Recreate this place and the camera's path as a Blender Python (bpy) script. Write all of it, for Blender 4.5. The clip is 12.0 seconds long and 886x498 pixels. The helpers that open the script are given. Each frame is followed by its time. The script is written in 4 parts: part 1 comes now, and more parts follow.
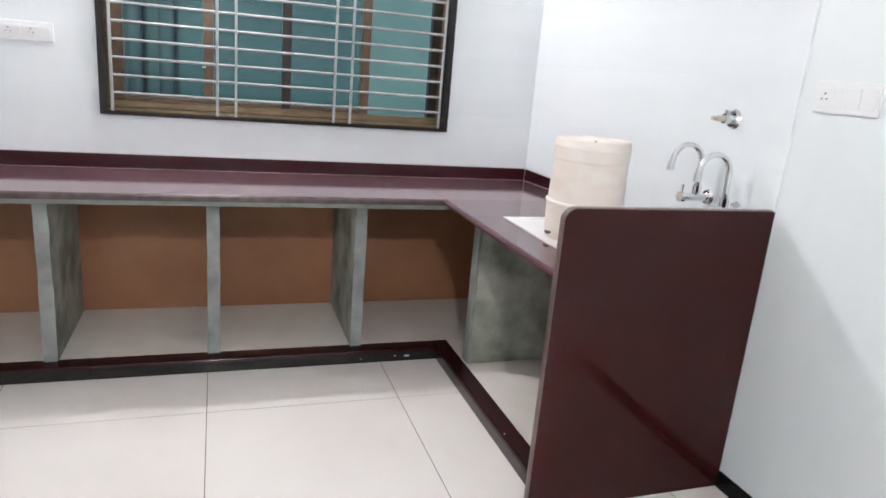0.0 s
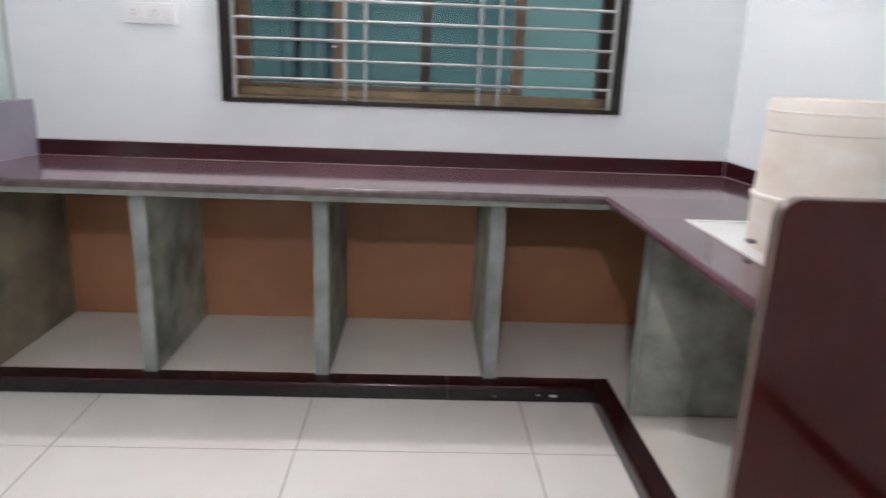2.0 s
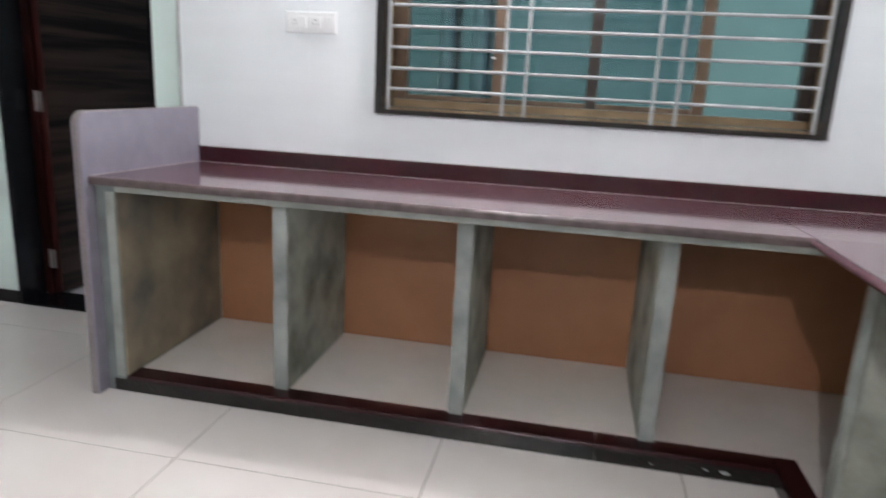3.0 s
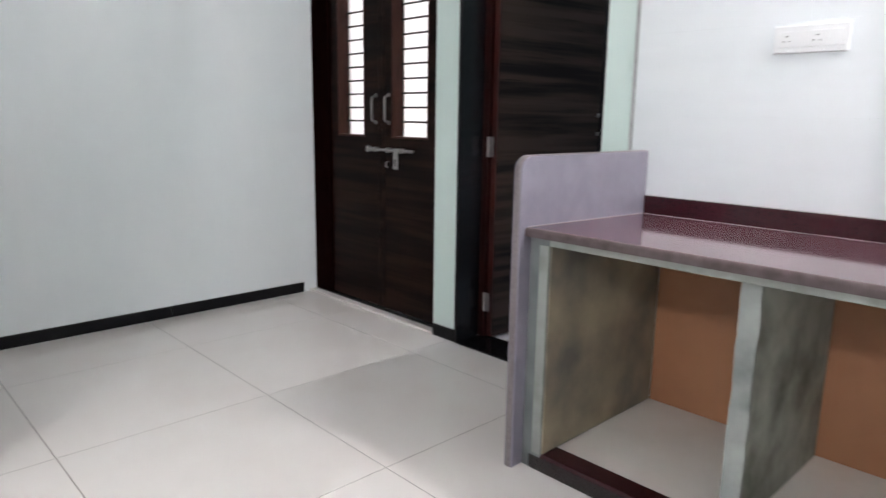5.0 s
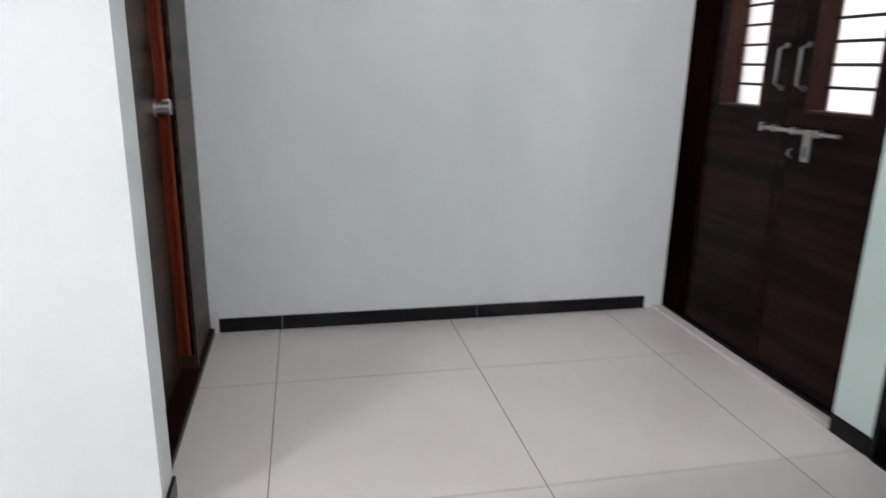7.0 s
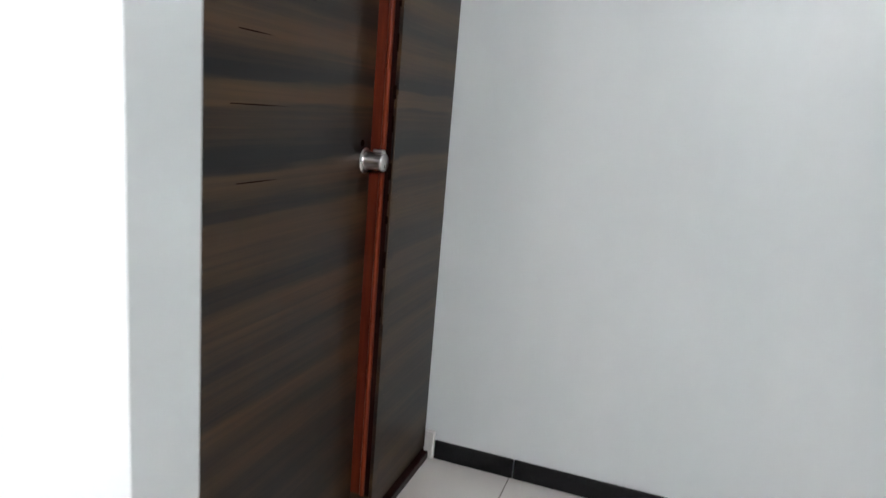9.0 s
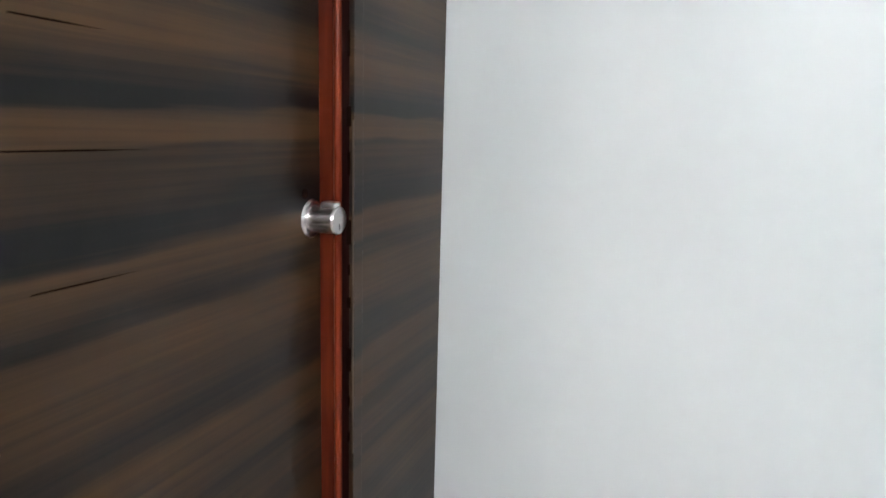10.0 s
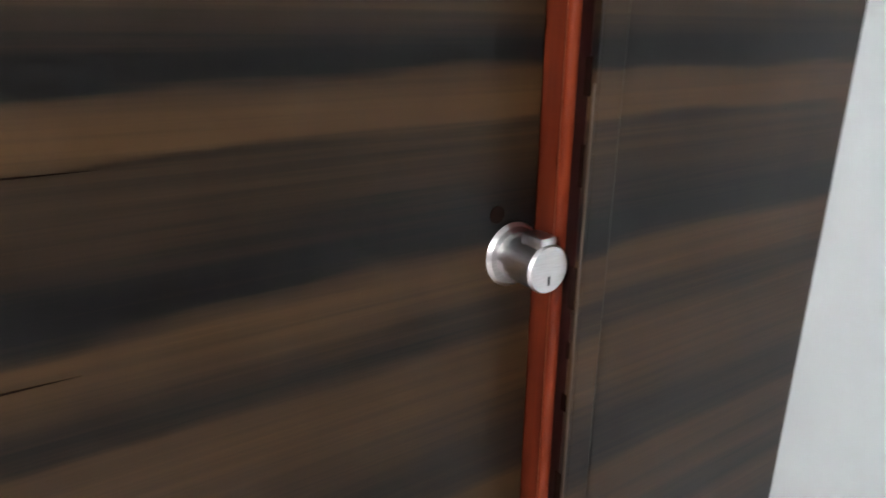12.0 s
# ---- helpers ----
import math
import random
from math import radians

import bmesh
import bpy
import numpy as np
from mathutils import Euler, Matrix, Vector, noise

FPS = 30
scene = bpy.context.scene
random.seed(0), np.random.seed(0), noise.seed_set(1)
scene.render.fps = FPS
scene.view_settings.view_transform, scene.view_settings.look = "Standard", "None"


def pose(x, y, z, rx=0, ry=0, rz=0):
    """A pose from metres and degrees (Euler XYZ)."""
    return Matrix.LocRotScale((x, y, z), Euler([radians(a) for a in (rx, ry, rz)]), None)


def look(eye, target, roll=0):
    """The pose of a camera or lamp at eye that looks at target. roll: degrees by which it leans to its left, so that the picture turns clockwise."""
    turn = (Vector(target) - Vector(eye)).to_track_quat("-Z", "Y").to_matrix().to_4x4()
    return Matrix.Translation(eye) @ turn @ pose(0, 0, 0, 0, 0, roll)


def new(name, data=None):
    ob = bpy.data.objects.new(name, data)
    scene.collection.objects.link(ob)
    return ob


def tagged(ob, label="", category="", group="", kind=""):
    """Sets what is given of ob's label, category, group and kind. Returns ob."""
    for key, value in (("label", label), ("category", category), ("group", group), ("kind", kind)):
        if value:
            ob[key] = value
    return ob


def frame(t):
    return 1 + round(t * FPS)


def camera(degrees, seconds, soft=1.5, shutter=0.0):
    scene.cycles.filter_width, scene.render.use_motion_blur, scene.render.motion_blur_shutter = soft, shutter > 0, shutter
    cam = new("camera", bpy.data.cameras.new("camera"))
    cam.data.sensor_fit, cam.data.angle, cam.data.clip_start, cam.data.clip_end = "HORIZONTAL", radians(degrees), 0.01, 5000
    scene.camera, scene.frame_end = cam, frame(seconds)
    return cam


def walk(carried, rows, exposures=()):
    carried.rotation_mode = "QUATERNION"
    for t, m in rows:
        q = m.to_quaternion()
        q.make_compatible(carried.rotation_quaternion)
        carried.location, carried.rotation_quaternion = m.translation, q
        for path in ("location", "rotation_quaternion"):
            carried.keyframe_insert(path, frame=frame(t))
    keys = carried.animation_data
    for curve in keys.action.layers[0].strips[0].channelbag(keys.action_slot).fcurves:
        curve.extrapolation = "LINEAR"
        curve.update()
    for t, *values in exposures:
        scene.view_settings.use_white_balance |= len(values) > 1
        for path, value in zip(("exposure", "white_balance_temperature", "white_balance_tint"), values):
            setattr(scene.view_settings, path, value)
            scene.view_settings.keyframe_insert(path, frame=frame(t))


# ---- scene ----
cam = camera(67.3, 12.0, shutter=0.5)
PATH = [
    (0, (0.943, 0.192, 1.413), (1.584, 2.013, 0.893), 4.9),
    (0.5, (1.088, 0.289, 1.379), (1.598, 2.137, 0.808), 4.0),
    (1, (1.175, 0.447, 1.354), (1.582, 2.308, 0.745), 3.3),
    (1.5, (1.215, 0.601, 1.302), (1.631, 2.434, 0.619), 2.7),
    (2, (1.286, 0.78, 1.246), (1.362, 2.708, 0.721), 2.2),
    (2.5, (1.3, 0.893, 1.223), (1.092, 2.8, 0.654), 2.9),
    (3, (1.255, 1.047, 1.201), (0.895, 2.955, 0.722), 3.0),
    (3.5, (1.131, 1.171, 1.187), (0.387, 2.99, 0.815), 2.1),
    (5.5, (0.79, 1.613, 1.165), (-0.779, 2.783, 0.75), 2.3),
    (6, (0.589, 1.801, 1.177), (-1.132, 2.72, 0.738), 4.4),
    (6.5, (0.352, 1.963, 1.172), (-1.473, 2.596, 0.656), 2.9),
    (7, (0.096, 2.091, 1.181), (-1.791, 2.491, 0.651), 1.1),
    (7.5, (-0.127, 2.233, 1.217), (-2.069, 2.291, 0.742), 2.8),
    (9.3, (-1.044, 2.331, 1.163), (-2.880, 1.661, 0.741), 4.1),
    (9.5, (-1.163, 2.290, 1.180), (-2.999, 1.622, 0.749), 3.2),
    (10, (-1.409, 2.198, 1.175), (-3.254, 1.508, 0.827), 1.5),
    (10.5, (-1.561, 2.255, 1.204), (-3.163, 1.108, 0.858), 0.9),
    (11, (-1.750, 2.236, 1.215), (-3.140, 0.843, 0.856), 1.5),
    (11.5, (-1.889, 2.165, 1.215), (-3.117, 0.646, 0.790), 2.0),
    (12, (-1.978, 2.074, 1.236), (-3.024, 0.493, 0.598), 0.5),
]
walk(cam, [(t, look(eye, target, roll)) for t, eye, target, roll in PATH],
     [(0, 1.76), (1, 1.65), (1.5, 1.56), (2, 1.55), (2.5, 1.8), (3, 1.76), (3.5, 1.87), (5.5, 1.98), (6, 1.97), (7, 1.88), (7.5, 1.95), (9.3, 2.5), (9.5, 2.7), (10, 2.8), (10.5, 3.0), (11, 3.1), (11.5, 2.95), (12, 2.98)])

# ---- world, sun, lamps ----
world = bpy.data.worlds.new("world")
scene.world = world
world.use_nodes = True
wn = world.node_tree
sky = wn.nodes.new("ShaderNodeTexSky")
sky.sky_type, sky.sun_disc = "NISHITA", False
sky.sun_elevation, sky.sun_rotation = radians(55), radians(197)
wn.links.new(sky.outputs[0], wn.nodes["Background"].inputs[0])
wn.nodes["Background"].inputs[1].default_value = 0.15
sun = new("sun", bpy.data.lights.new("sun", "SUN"))
sun.data.energy, sun.data.angle, sun.data.color = 2.6, radians(10), (1.0, 0.96, 0.9)
sun.matrix_world = look((0, 0, 9), (0.3, 1.0, 7.5))
LAMP_NORTH, LAMP_SOUTH = 245.0, 750.0   # strength of the two wall bulbs


# ---- materials ----
def material(name, base, rough=0.5, metal=0.0, second=None, scale=8.0, stretch=(1, 1, 1), contrast=(0.35, 0.65), detail=5.0,
             bump=0.0, bump_scale=60.0, coat=0.0, spec=0.5, rand=0.0, rough_var=0.0):
    m = bpy.data.materials.new(name)
    m.use_nodes = True
    nt = m.node_tree
    n, l = nt.nodes, nt.links
    b = n["Principled BSDF"]
    b.inputs["Roughness"].default_value = rough
    b.inputs["Metallic"].default_value = metal
    b.inputs["Coat Weight"].default_value = coat
    b.inputs["Coat Roughness"].default_value = 0.05
    b.inputs["Specular IOR Level"].default_value = spec
    b.inputs["Base Color"].default_value = (*base, 1)
    tc = n.new("ShaderNodeNewGeometry")
    mp = n.new("ShaderNodeMapping")
    mp.inputs["Scale"].default_value = stretch
    l.new(tc.outputs["Position"], mp.inputs[0])
    if second:
        tx = n.new("ShaderNodeTexNoise")
        tx.inputs["Scale"].default_value, tx.inputs["Detail"].default_value = scale, detail
        l.new(mp.outputs[0], tx.inputs[0])
        rp = n.new("ShaderNodeValToRGB")
        rp.color_ramp.elements[0].position, rp.color_ramp.elements[1].position = contrast
        rp.color_ramp.elements[0].color, rp.color_ramp.elements[1].color = (*base, 1), (*second, 1)
        l.new(tx.outputs[0], rp.inputs[0])
        out = rp.outputs[0]
        if rand:
            oi = n.new("ShaderNodeObjectInfo")
            hs = n.new("ShaderNodeHueSaturation")
            mr = n.new("ShaderNodeMapRange")
            mr.inputs[3].default_value, mr.inputs[4].default_value = 1 - rand, 1 + rand
            l.new(oi.outputs["Random"], mr.inputs[0])
            l.new(mr.outputs[0], hs.inputs["Value"])
            l.new(out, hs.inputs["Color"])
            out = hs.outputs[0]
        l.new(out, b.inputs["Base Color"])
    if rough_var:
        t3 = n.new("ShaderNodeTexNoise")
        t3.inputs["Scale"].default_value, t3.inputs["Detail"].default_value = 3.0, 6.0
        l.new(tc.outputs["Position"], t3.inputs[0])
        m3 = n.new("ShaderNodeMapRange")
        m3.inputs[3].default_value, m3.inputs[4].default_value = max(0.02, rough - rough_var), rough + rough_var
        l.new(t3.outputs[0], m3.inputs[0])
        l.new(m3.outputs[0], b.inputs["Roughness"])
    if bump:
        t2 = n.new("ShaderNodeTexNoise")
        t2.inputs["Scale"].default_value, t2.inputs["Detail"].default_value = bump_scale, 4.0
        l.new(mp.outputs[0], t2.inputs[0])
        bp = n.new("ShaderNodeBump")
        bp.inputs["Strength"].default_value, bp.inputs["Distance"].default_value = bump, 0.004
        l.new(t2.outputs[0], bp.inputs["Height"])
        l.new(bp.outputs[0], b.inputs["Normal"])
    return m


def laminate(name, dark, mid, light, rough=0.35):
    """Dark wood laminate with broad horizontal bands and fine streaks."""
    m = bpy.data.materials.new(name)
    m.use_nodes = True
    nt = m.node_tree
    n, l = nt.nodes, nt.links
    b = n["Principled BSDF"]
    g = n.new("ShaderNodeNewGeometry")
    mp = n.new("ShaderNodeMapping")
    mp.inputs["Scale"].default_value = (0.55, 0.55, 9.0)
    l.new(g.outputs["Position"], mp.inputs[0])
    oi = n.new("ShaderNodeObjectInfo")
    sh = n.new("ShaderNodeVectorMath")
    sh.operation = "MULTIPLY_ADD"
    cb = n.new("ShaderNodeCombineXYZ")
    cb.inputs[0].default_value, cb.inputs[2].default_value = 3.0, 5.4
    l.new(oi.outputs["Random"], cb.inputs[1])
    l.new(mp.outputs[0], sh.inputs[0])
    sh.inputs[1].default_value = (1, 1, 1)
    l.new(cb.outputs[0], sh.inputs[2])
    broad = n.new("ShaderNodeTexNoise")
    broad.inputs["Scale"].default_value, broad.inputs["Detail"].default_value = 1.5, 3.0
    broad.inputs["Distortion"].default_value = 0.25
    l.new(sh.outputs[0], broad.inputs[0])
    mp2 = n.new("ShaderNodeMapping")
    mp2.inputs["Scale"].default_value = (1.2, 1.2, 60.0)
    l.new(g.outputs["Position"], mp2.inputs[0])
    fine = n.new("ShaderNodeTexNoise")
    fine.inputs["Scale"].default_value, fine.inputs["Detail"].default_value = 1.6, 5.0
    l.new(mp2.outputs[0], fine.inputs[0])
    mix = n.new("ShaderNodeMath")
    mix.operation = "MULTIPLY_ADD"
    l.new(fine.outputs[0], mix.inputs[0])
    mix.inputs[1].default_value = 0.22
    l.new(broad.outputs[0], mix.inputs[2])
    rp = n.new("ShaderNodeValToRGB")
    e = rp.color_ramp.elements
    e[0].position, e[0].color = 0.48, (*dark, 1)
    e[1].position, e[1].color = 0.74, (*light, 1)
    k = e.new(0.60)
    k.color = (*mid, 1)
    l.new(mix.outputs[0], rp.inputs[0])
    mp3 = n.new("ShaderNodeMapping")
    l.new(sh.outputs[0], mp3.inputs[0])
    mp3.inputs["Scale"].default_value = (3.0, 3.0, 9.0)
    crack = n.new("ShaderNodeTexNoise")
    crack.inputs["Scale"].default_value, crack.inputs["Detail"].default_value = 1.3, 2.0
    l.new(mp3.outputs[0], crack.inputs[0])
    cr = n.new("ShaderNodeMapRange")
    cr.inputs[1].default_value, cr.inputs[2].default_value = 0.70, 0.74
    cr.inputs[3].default_value, cr.inputs[4].default_value = 1.0, 0.35
    l.new(crack.outputs[0], cr.inputs[0])
    dk = n.new("ShaderNodeMix")
    dk.data_type, dk.blend_type = "RGBA", "MULTIPLY"
    dk.inputs[0].default_value = 1.0
    l.new(rp.outputs[0], dk.inputs[6])
    l.new(cr.outputs[0], dk.inputs[7])
    l.new(dk.outputs[2], b.inputs["Base Color"])
    b.inputs["Roughness"].default_value = rough
    b.inputs["Specular IOR Level"].default_value = 0.06
    bp = n.new("ShaderNodeBump")
    bp.inputs["Strength"].default_value, bp.inputs["Distance"].default_value = 0.12, 0.002
    l.new(fine.outputs[0], bp.inputs["Height"])
    l.new(bp.outputs[0], b.inputs["Normal"])
    return m


# heights of the grain bands of the alcove door, each with its tone
BANDS = ((0.30, 0.4), (0.39, 0.25), (0.45, 0.65), (0.49, 0.3), (0.55, 0.65), (0.58, 0.25), (0.64, 0.65), (0.67, 0.35), (0.71, 0.7), (0.745, 0.5), (0.77, 0.65),
         (0.79, 0.22), (0.825, 0.3), (0.85, 0.6), (0.905, 0.7), (0.94, 0.65), (0.955, 0.27), (0.97, 0.27), (0.985, 0.6), (1.025, 0.85), (1.04, 0.12), (1.08, 0.14),
         (1.095, 0.45), (1.145, 0.42), (1.155, 0.95), (1.19, 0.75), (1.20, 0.1), (1.215, 0.1), (1.24, 0.35), (1.28, 0.9), (1.35, 0.3))


def banded(name, dark, mid, light):
    """Wood laminate with horizontal grain bands at BANDS, wavering a little, under fine streaks."""
    m = bpy.data.materials.new(name)
    m.use_nodes = True
    nt = m.node_tree
    n, l = nt.nodes, nt.links
    b = n["Principled BSDF"]
    g = n.new("ShaderNodeNewGeometry")
    sep = n.new("ShaderNodeSeparateXYZ")
    l.new(g.outputs["Position"], sep.inputs[0])

    def waver(scale, size, detail):
        mp = n.new("ShaderNodeMapping")
        mp.inputs["Scale"].default_value = scale
        l.new(g.outputs["Position"], mp.inputs[0])
        t = n.new("ShaderNodeTexNoise")
        t.inputs["Scale"].default_value, t.inputs["Detail"].default_value = 1.0, detail
        l.new(mp.outputs[0], t.inputs[0])
        k = n.new("ShaderNodeMath")
        k.operation = "MULTIPLY_ADD"
        l.new(t.outputs[0], k.inputs[0])
        k.inputs[1].default_value, k.inputs[2].default_value = size, -size / 2
        return k.outputs[0]

    def add(a, c):
        k = n.new("ShaderNodeMath")
        l.new(a, k.inputs[0])
        l.new(c, k.inputs[1])
        return k.outputs[0]

    height = add(add(sep.outputs[2], waver((2.2, 2.2, 2.6), 0.045, 2.0)), waver((3.5, 3.5, 55.0), 0.030, 4.0))
    off = n.new("ShaderNodeMath")
    off.operation = "SUBTRACT"
    l.new(height, off.inputs[0])
    off.inputs[1].default_value = 0.30
    pp = n.new("ShaderNodeMath")
    pp.operation = "PINGPONG"
    l.new(off.outputs[0], pp.inputs[0])
    pp.inputs[1].default_value = 1.05
    mr = n.new("ShaderNodeMapRange")
    mr.inputs[2].default_value = 1.05
    l.new(pp.outputs[0], mr.inputs[0])
    rp = n.new("ShaderNodeValToRGB")
    e = rp.color_ramp.elements
    e[0].color, e[1].color = (BANDS[0][1],) * 3 + (1,), (BANDS[-1][1],) * 3 + (1,)
    for z, v in BANDS[1:-1]:
        e.new((z - 0.30) / 1.05).color = (v, v, v, 1)
    l.new(mr.outputs[0], rp.inputs[0])
    tone = add(add(add(rp.outputs[0], waver((1.6, 1.6, 120.0), 0.62, 6.0)), waver((5.0, 5.0, 420.0), 0.30, 3.0)), waver((0.9, 0.9, 30.0), 0.75, 4.0))
    col = n.new("ShaderNodeValToRGB")
    c = col.color_ramp.elements
    c[0].position, c[0].color = 0.12, (*dark, 1)
    c[1].position, c[1].color = 0.90, (*light, 1)
    k = c.new(0.42)
    k.color = (*mid, 1)
    l.new(tone, col.inputs[0])
    l.new(col.outputs[0], b.inputs["Base Color"])
    b.inputs["Roughness"].default_value = 0.38
    b.inputs["Specular IOR Level"].default_value = 0.26
    bp = n.new("ShaderNodeBump")
    bp.inputs["Strength"].default_value, bp.inputs["Distance"].default_value = 0.10, 0.002
    l.new(tone, bp.inputs["Height"])
    l.new(bp.outputs[0], b.inputs["Normal"])
    return m


def glow(name, colour, strength):
    m = bpy.data.materials.new(name)
    m.use_nodes = True
    b = m.node_tree.nodes["Principled BSDF"]
    b.inputs["Base Color"].default_value = (*colour, 1)
    b.inputs["Emission Color"].default_value = (*colour, 1)
    b.inputs["Emission Strength"].default_value = strength
    return m


def glazing(name, tint, rough=0.02):
    m = bpy.data.materials.new(name)
    m.use_nodes = True
    b = m.node_tree.nodes["Principled BSDF"]
    b.inputs["Base Color"].default_value = (*tint, 1)
    b.inputs["Transmission Weight"].default_value = 1.0
    b.inputs["Roughness"].default_value = rough
    b.inputs["IOR"].default_value = 1.45
    return m


PAINT = material("wall paint", (0.735, 0.787, 0.797), 0.40, second=(0.78, 0.822, 0.83), scale=1.8, stretch=(1.3, 1.3, 0.3), bump=0.05, bump_scale=140, rough_var=0.08, coat=0.3)
PAINT_GREEN = material("pale green paint", (0.655, 0.79, 0.745), 0.45, second=(0.685, 0.81, 0.77), scale=2, bump=0.05, bump_scale=140)
CEIL = material("ceiling paint", (0.85, 0.85, 0.84), 0.7, second=(0.82, 0.82, 0.81), scale=3, bump=0.05)
DADO = material("white glazed tile", (0.768, 0.812, 0.830), 0.16, second=(0.798, 0.842, 0.860), scale=3, stretch=(0.4, 0.4, 3), bump=0.18, bump_scale=9, rand=0.004)
GROUT = material("white grout", (0.66, 0.66, 0.65), 0.8, second=(0.6, 0.6, 0.59), scale=30)
CAULK = material("dull pinkish sealant", (0.36, 0.31, 0.32), 0.7, second=(0.48, 0.43, 0.43), scale=6)
FLOOR = material("vitrified floor tile", (0.762, 0.710, 0.675), 0.085, second=(0.797, 0.757, 0.728), scale=2.2, detail=8, rand=0.006, rough_var=0.04)
FLOOR_GROUT = material("grey floor grout", (0.11, 0.088, 0.070), 0.9, second=(0.21, 0.18, 0.155), scale=9)
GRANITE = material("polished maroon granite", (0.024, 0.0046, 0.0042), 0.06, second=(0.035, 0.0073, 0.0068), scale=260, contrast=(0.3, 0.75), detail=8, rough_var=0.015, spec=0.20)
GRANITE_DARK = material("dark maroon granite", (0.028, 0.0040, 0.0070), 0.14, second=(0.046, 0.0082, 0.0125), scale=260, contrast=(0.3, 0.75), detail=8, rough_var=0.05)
# paler than the other maroon granite: the reflected white wall is in its colour
GRANITE_TOP = material("maroon granite worktop, wall reflection in colour", (0.082, 0.034, 0.043), 0.085, second=(0.165, 0.088, 0.107), scale=240, contrast=(0.3, 0.75), detail=8, rough_var=0.03)
GRANITE_BACK = material("unpolished lilac granite", (0.205, 0.192, 0.238), 0.30, second=(0.235, 0.218, 0.268), scale=14, detail=8, bump=0.05)
# darker than the worktop: shade of the front's underside is in this colour
NOSING = material("grey-brown slab edge, shade in colour", (0.062, 0.044, 0.045), 0.30, second=(0.105, 0.078, 0.080), scale=22, detail=8, spec=0.4, bump=0.05, bump_scale=90)
SLAB_RIM = material("lilac-brown slab rim", (0.17, 0.145, 0.15), 0.3, second=(0.23, 0.20, 0.205), scale=120)
GRANITE_EDGE = material("brown granite edge", (0.10, 0.065, 0.06), 0.3, second=(0.16, 0.11, 0.10), scale=200)
BEAD = material("red-brown wooden bead", (0.042, 0.0135, 0.0090), 0.4, spec=0.15, second=(0.068, 0.0225, 0.0150), scale=10, stretch=(6, 6, 0.6), detail=6)
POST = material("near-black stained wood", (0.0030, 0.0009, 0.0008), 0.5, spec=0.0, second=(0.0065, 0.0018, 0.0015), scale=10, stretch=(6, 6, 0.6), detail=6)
EDGE_PALE = material("pale bare laminate edge", (0.075, 0.052, 0.036), 0.5, second=(0.12, 0.085, 0.06), scale=40, stretch=(1, 1, 0.4))
REDWOOD = material("dull red wood edge", (0.030, 0.006, 0.005), 0.35, second=(0.055, 0.012, 0.009), scale=10, stretch=(6, 6, 0.6), detail=6)
BLACK = material("black granite", (0.006, 0.006, 0.007), 0.20, second=(0.010, 0.010, 0.011), scale=300, contrast=(0.4, 0.8), spec=0.22)
SURROUND = material("brown-black granite", (0.012, 0.0095, 0.009), 0.25, second=(0.022, 0.018, 0.017), scale=120, spec=0.35)
# grey in this colour imitates the floor's reflection on the east kerb
KERB_SHEEN = material("brown-grey kerb face, floor sheen in colour", (0.034, 0.028, 0.027), 0.22, second=(0.058, 0.048, 0.047), scale=18, detail=8, spec=0.5, rough_var=0.08)
KERB = material("dark kerb granite", (0.021, 0.0045, 0.0058), 0.16, second=(0.036, 0.009, 0.011), scale=260, contrast=(0.3, 0.75), detail=8, rough_var=0.05, spec=0.4)
CEMENT = material("grey green cement", (0.165, 0.180, 0.176), 0.75, second=(0.31, 0.328, 0.315), scale=9, contrast=(0.30, 0.72), detail=9, bump=0.25, bump_scale=30)
CEMENT_DARK = material("dark blue-grey cement", (0.100, 0.112, 0.116), 0.75, second=(0.165, 0.180, 0.182), scale=7, contrast=(0.3, 0.7), detail=9, bump=0.25, bump_scale=30)
CEMENT_STAIN = material("stained cement", (0.140, 0.155, 0.122), 0.7, second=(0.42, 0.435, 0.385), scale=5.2, contrast=(0.32, 0.62), detail=9, bump=0.25, bump_scale=30)
STAIN_OCHRE = material("ochre stained cement", (0.125, 0.115, 0.098), 0.75, second=(0.335, 0.280, 0.192), scale=3.2, contrast=(0.36, 0.64), detail=11, bump=0.4, bump_scale=22)
SLABEDGE = material("light cement edge", (0.265, 0.285, 0.265), 0.7, second=(0.21, 0.225, 0.205), scale=14, detail=8, bump=0.2)
BROWN = material("brown ochre board", (0.288, 0.126, 0.058), 0.55, second=(0.345, 0.160, 0.077), scale=3, detail=6, bump=0.05)
SHELF = material("white shelf tile", (0.74, 0.70, 0.65), 0.25, second=(0.79, 0.755, 0.71), scale=5, detail=8)
WOOD = banded("dark wood laminate", (0.0048, 0.0042, 0.0042), (0.0240, 0.0140, 0.0078), (0.072, 0.0370, 0.0148))
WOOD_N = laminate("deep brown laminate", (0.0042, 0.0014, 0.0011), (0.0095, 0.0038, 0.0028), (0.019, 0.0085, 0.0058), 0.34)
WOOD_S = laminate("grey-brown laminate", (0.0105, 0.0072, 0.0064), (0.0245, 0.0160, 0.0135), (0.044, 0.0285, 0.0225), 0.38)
# one wood in two tones: shaded east face, then the brightly lit bead
MAHOGANY_SHADED = material("shaded red mahogany", (0.080, 0.0115, 0.0048), 0.32, spec=0.2, second=(0.135, 0.0215, 0.0078), scale=10, stretch=(6, 6, 0.6), detail=6)
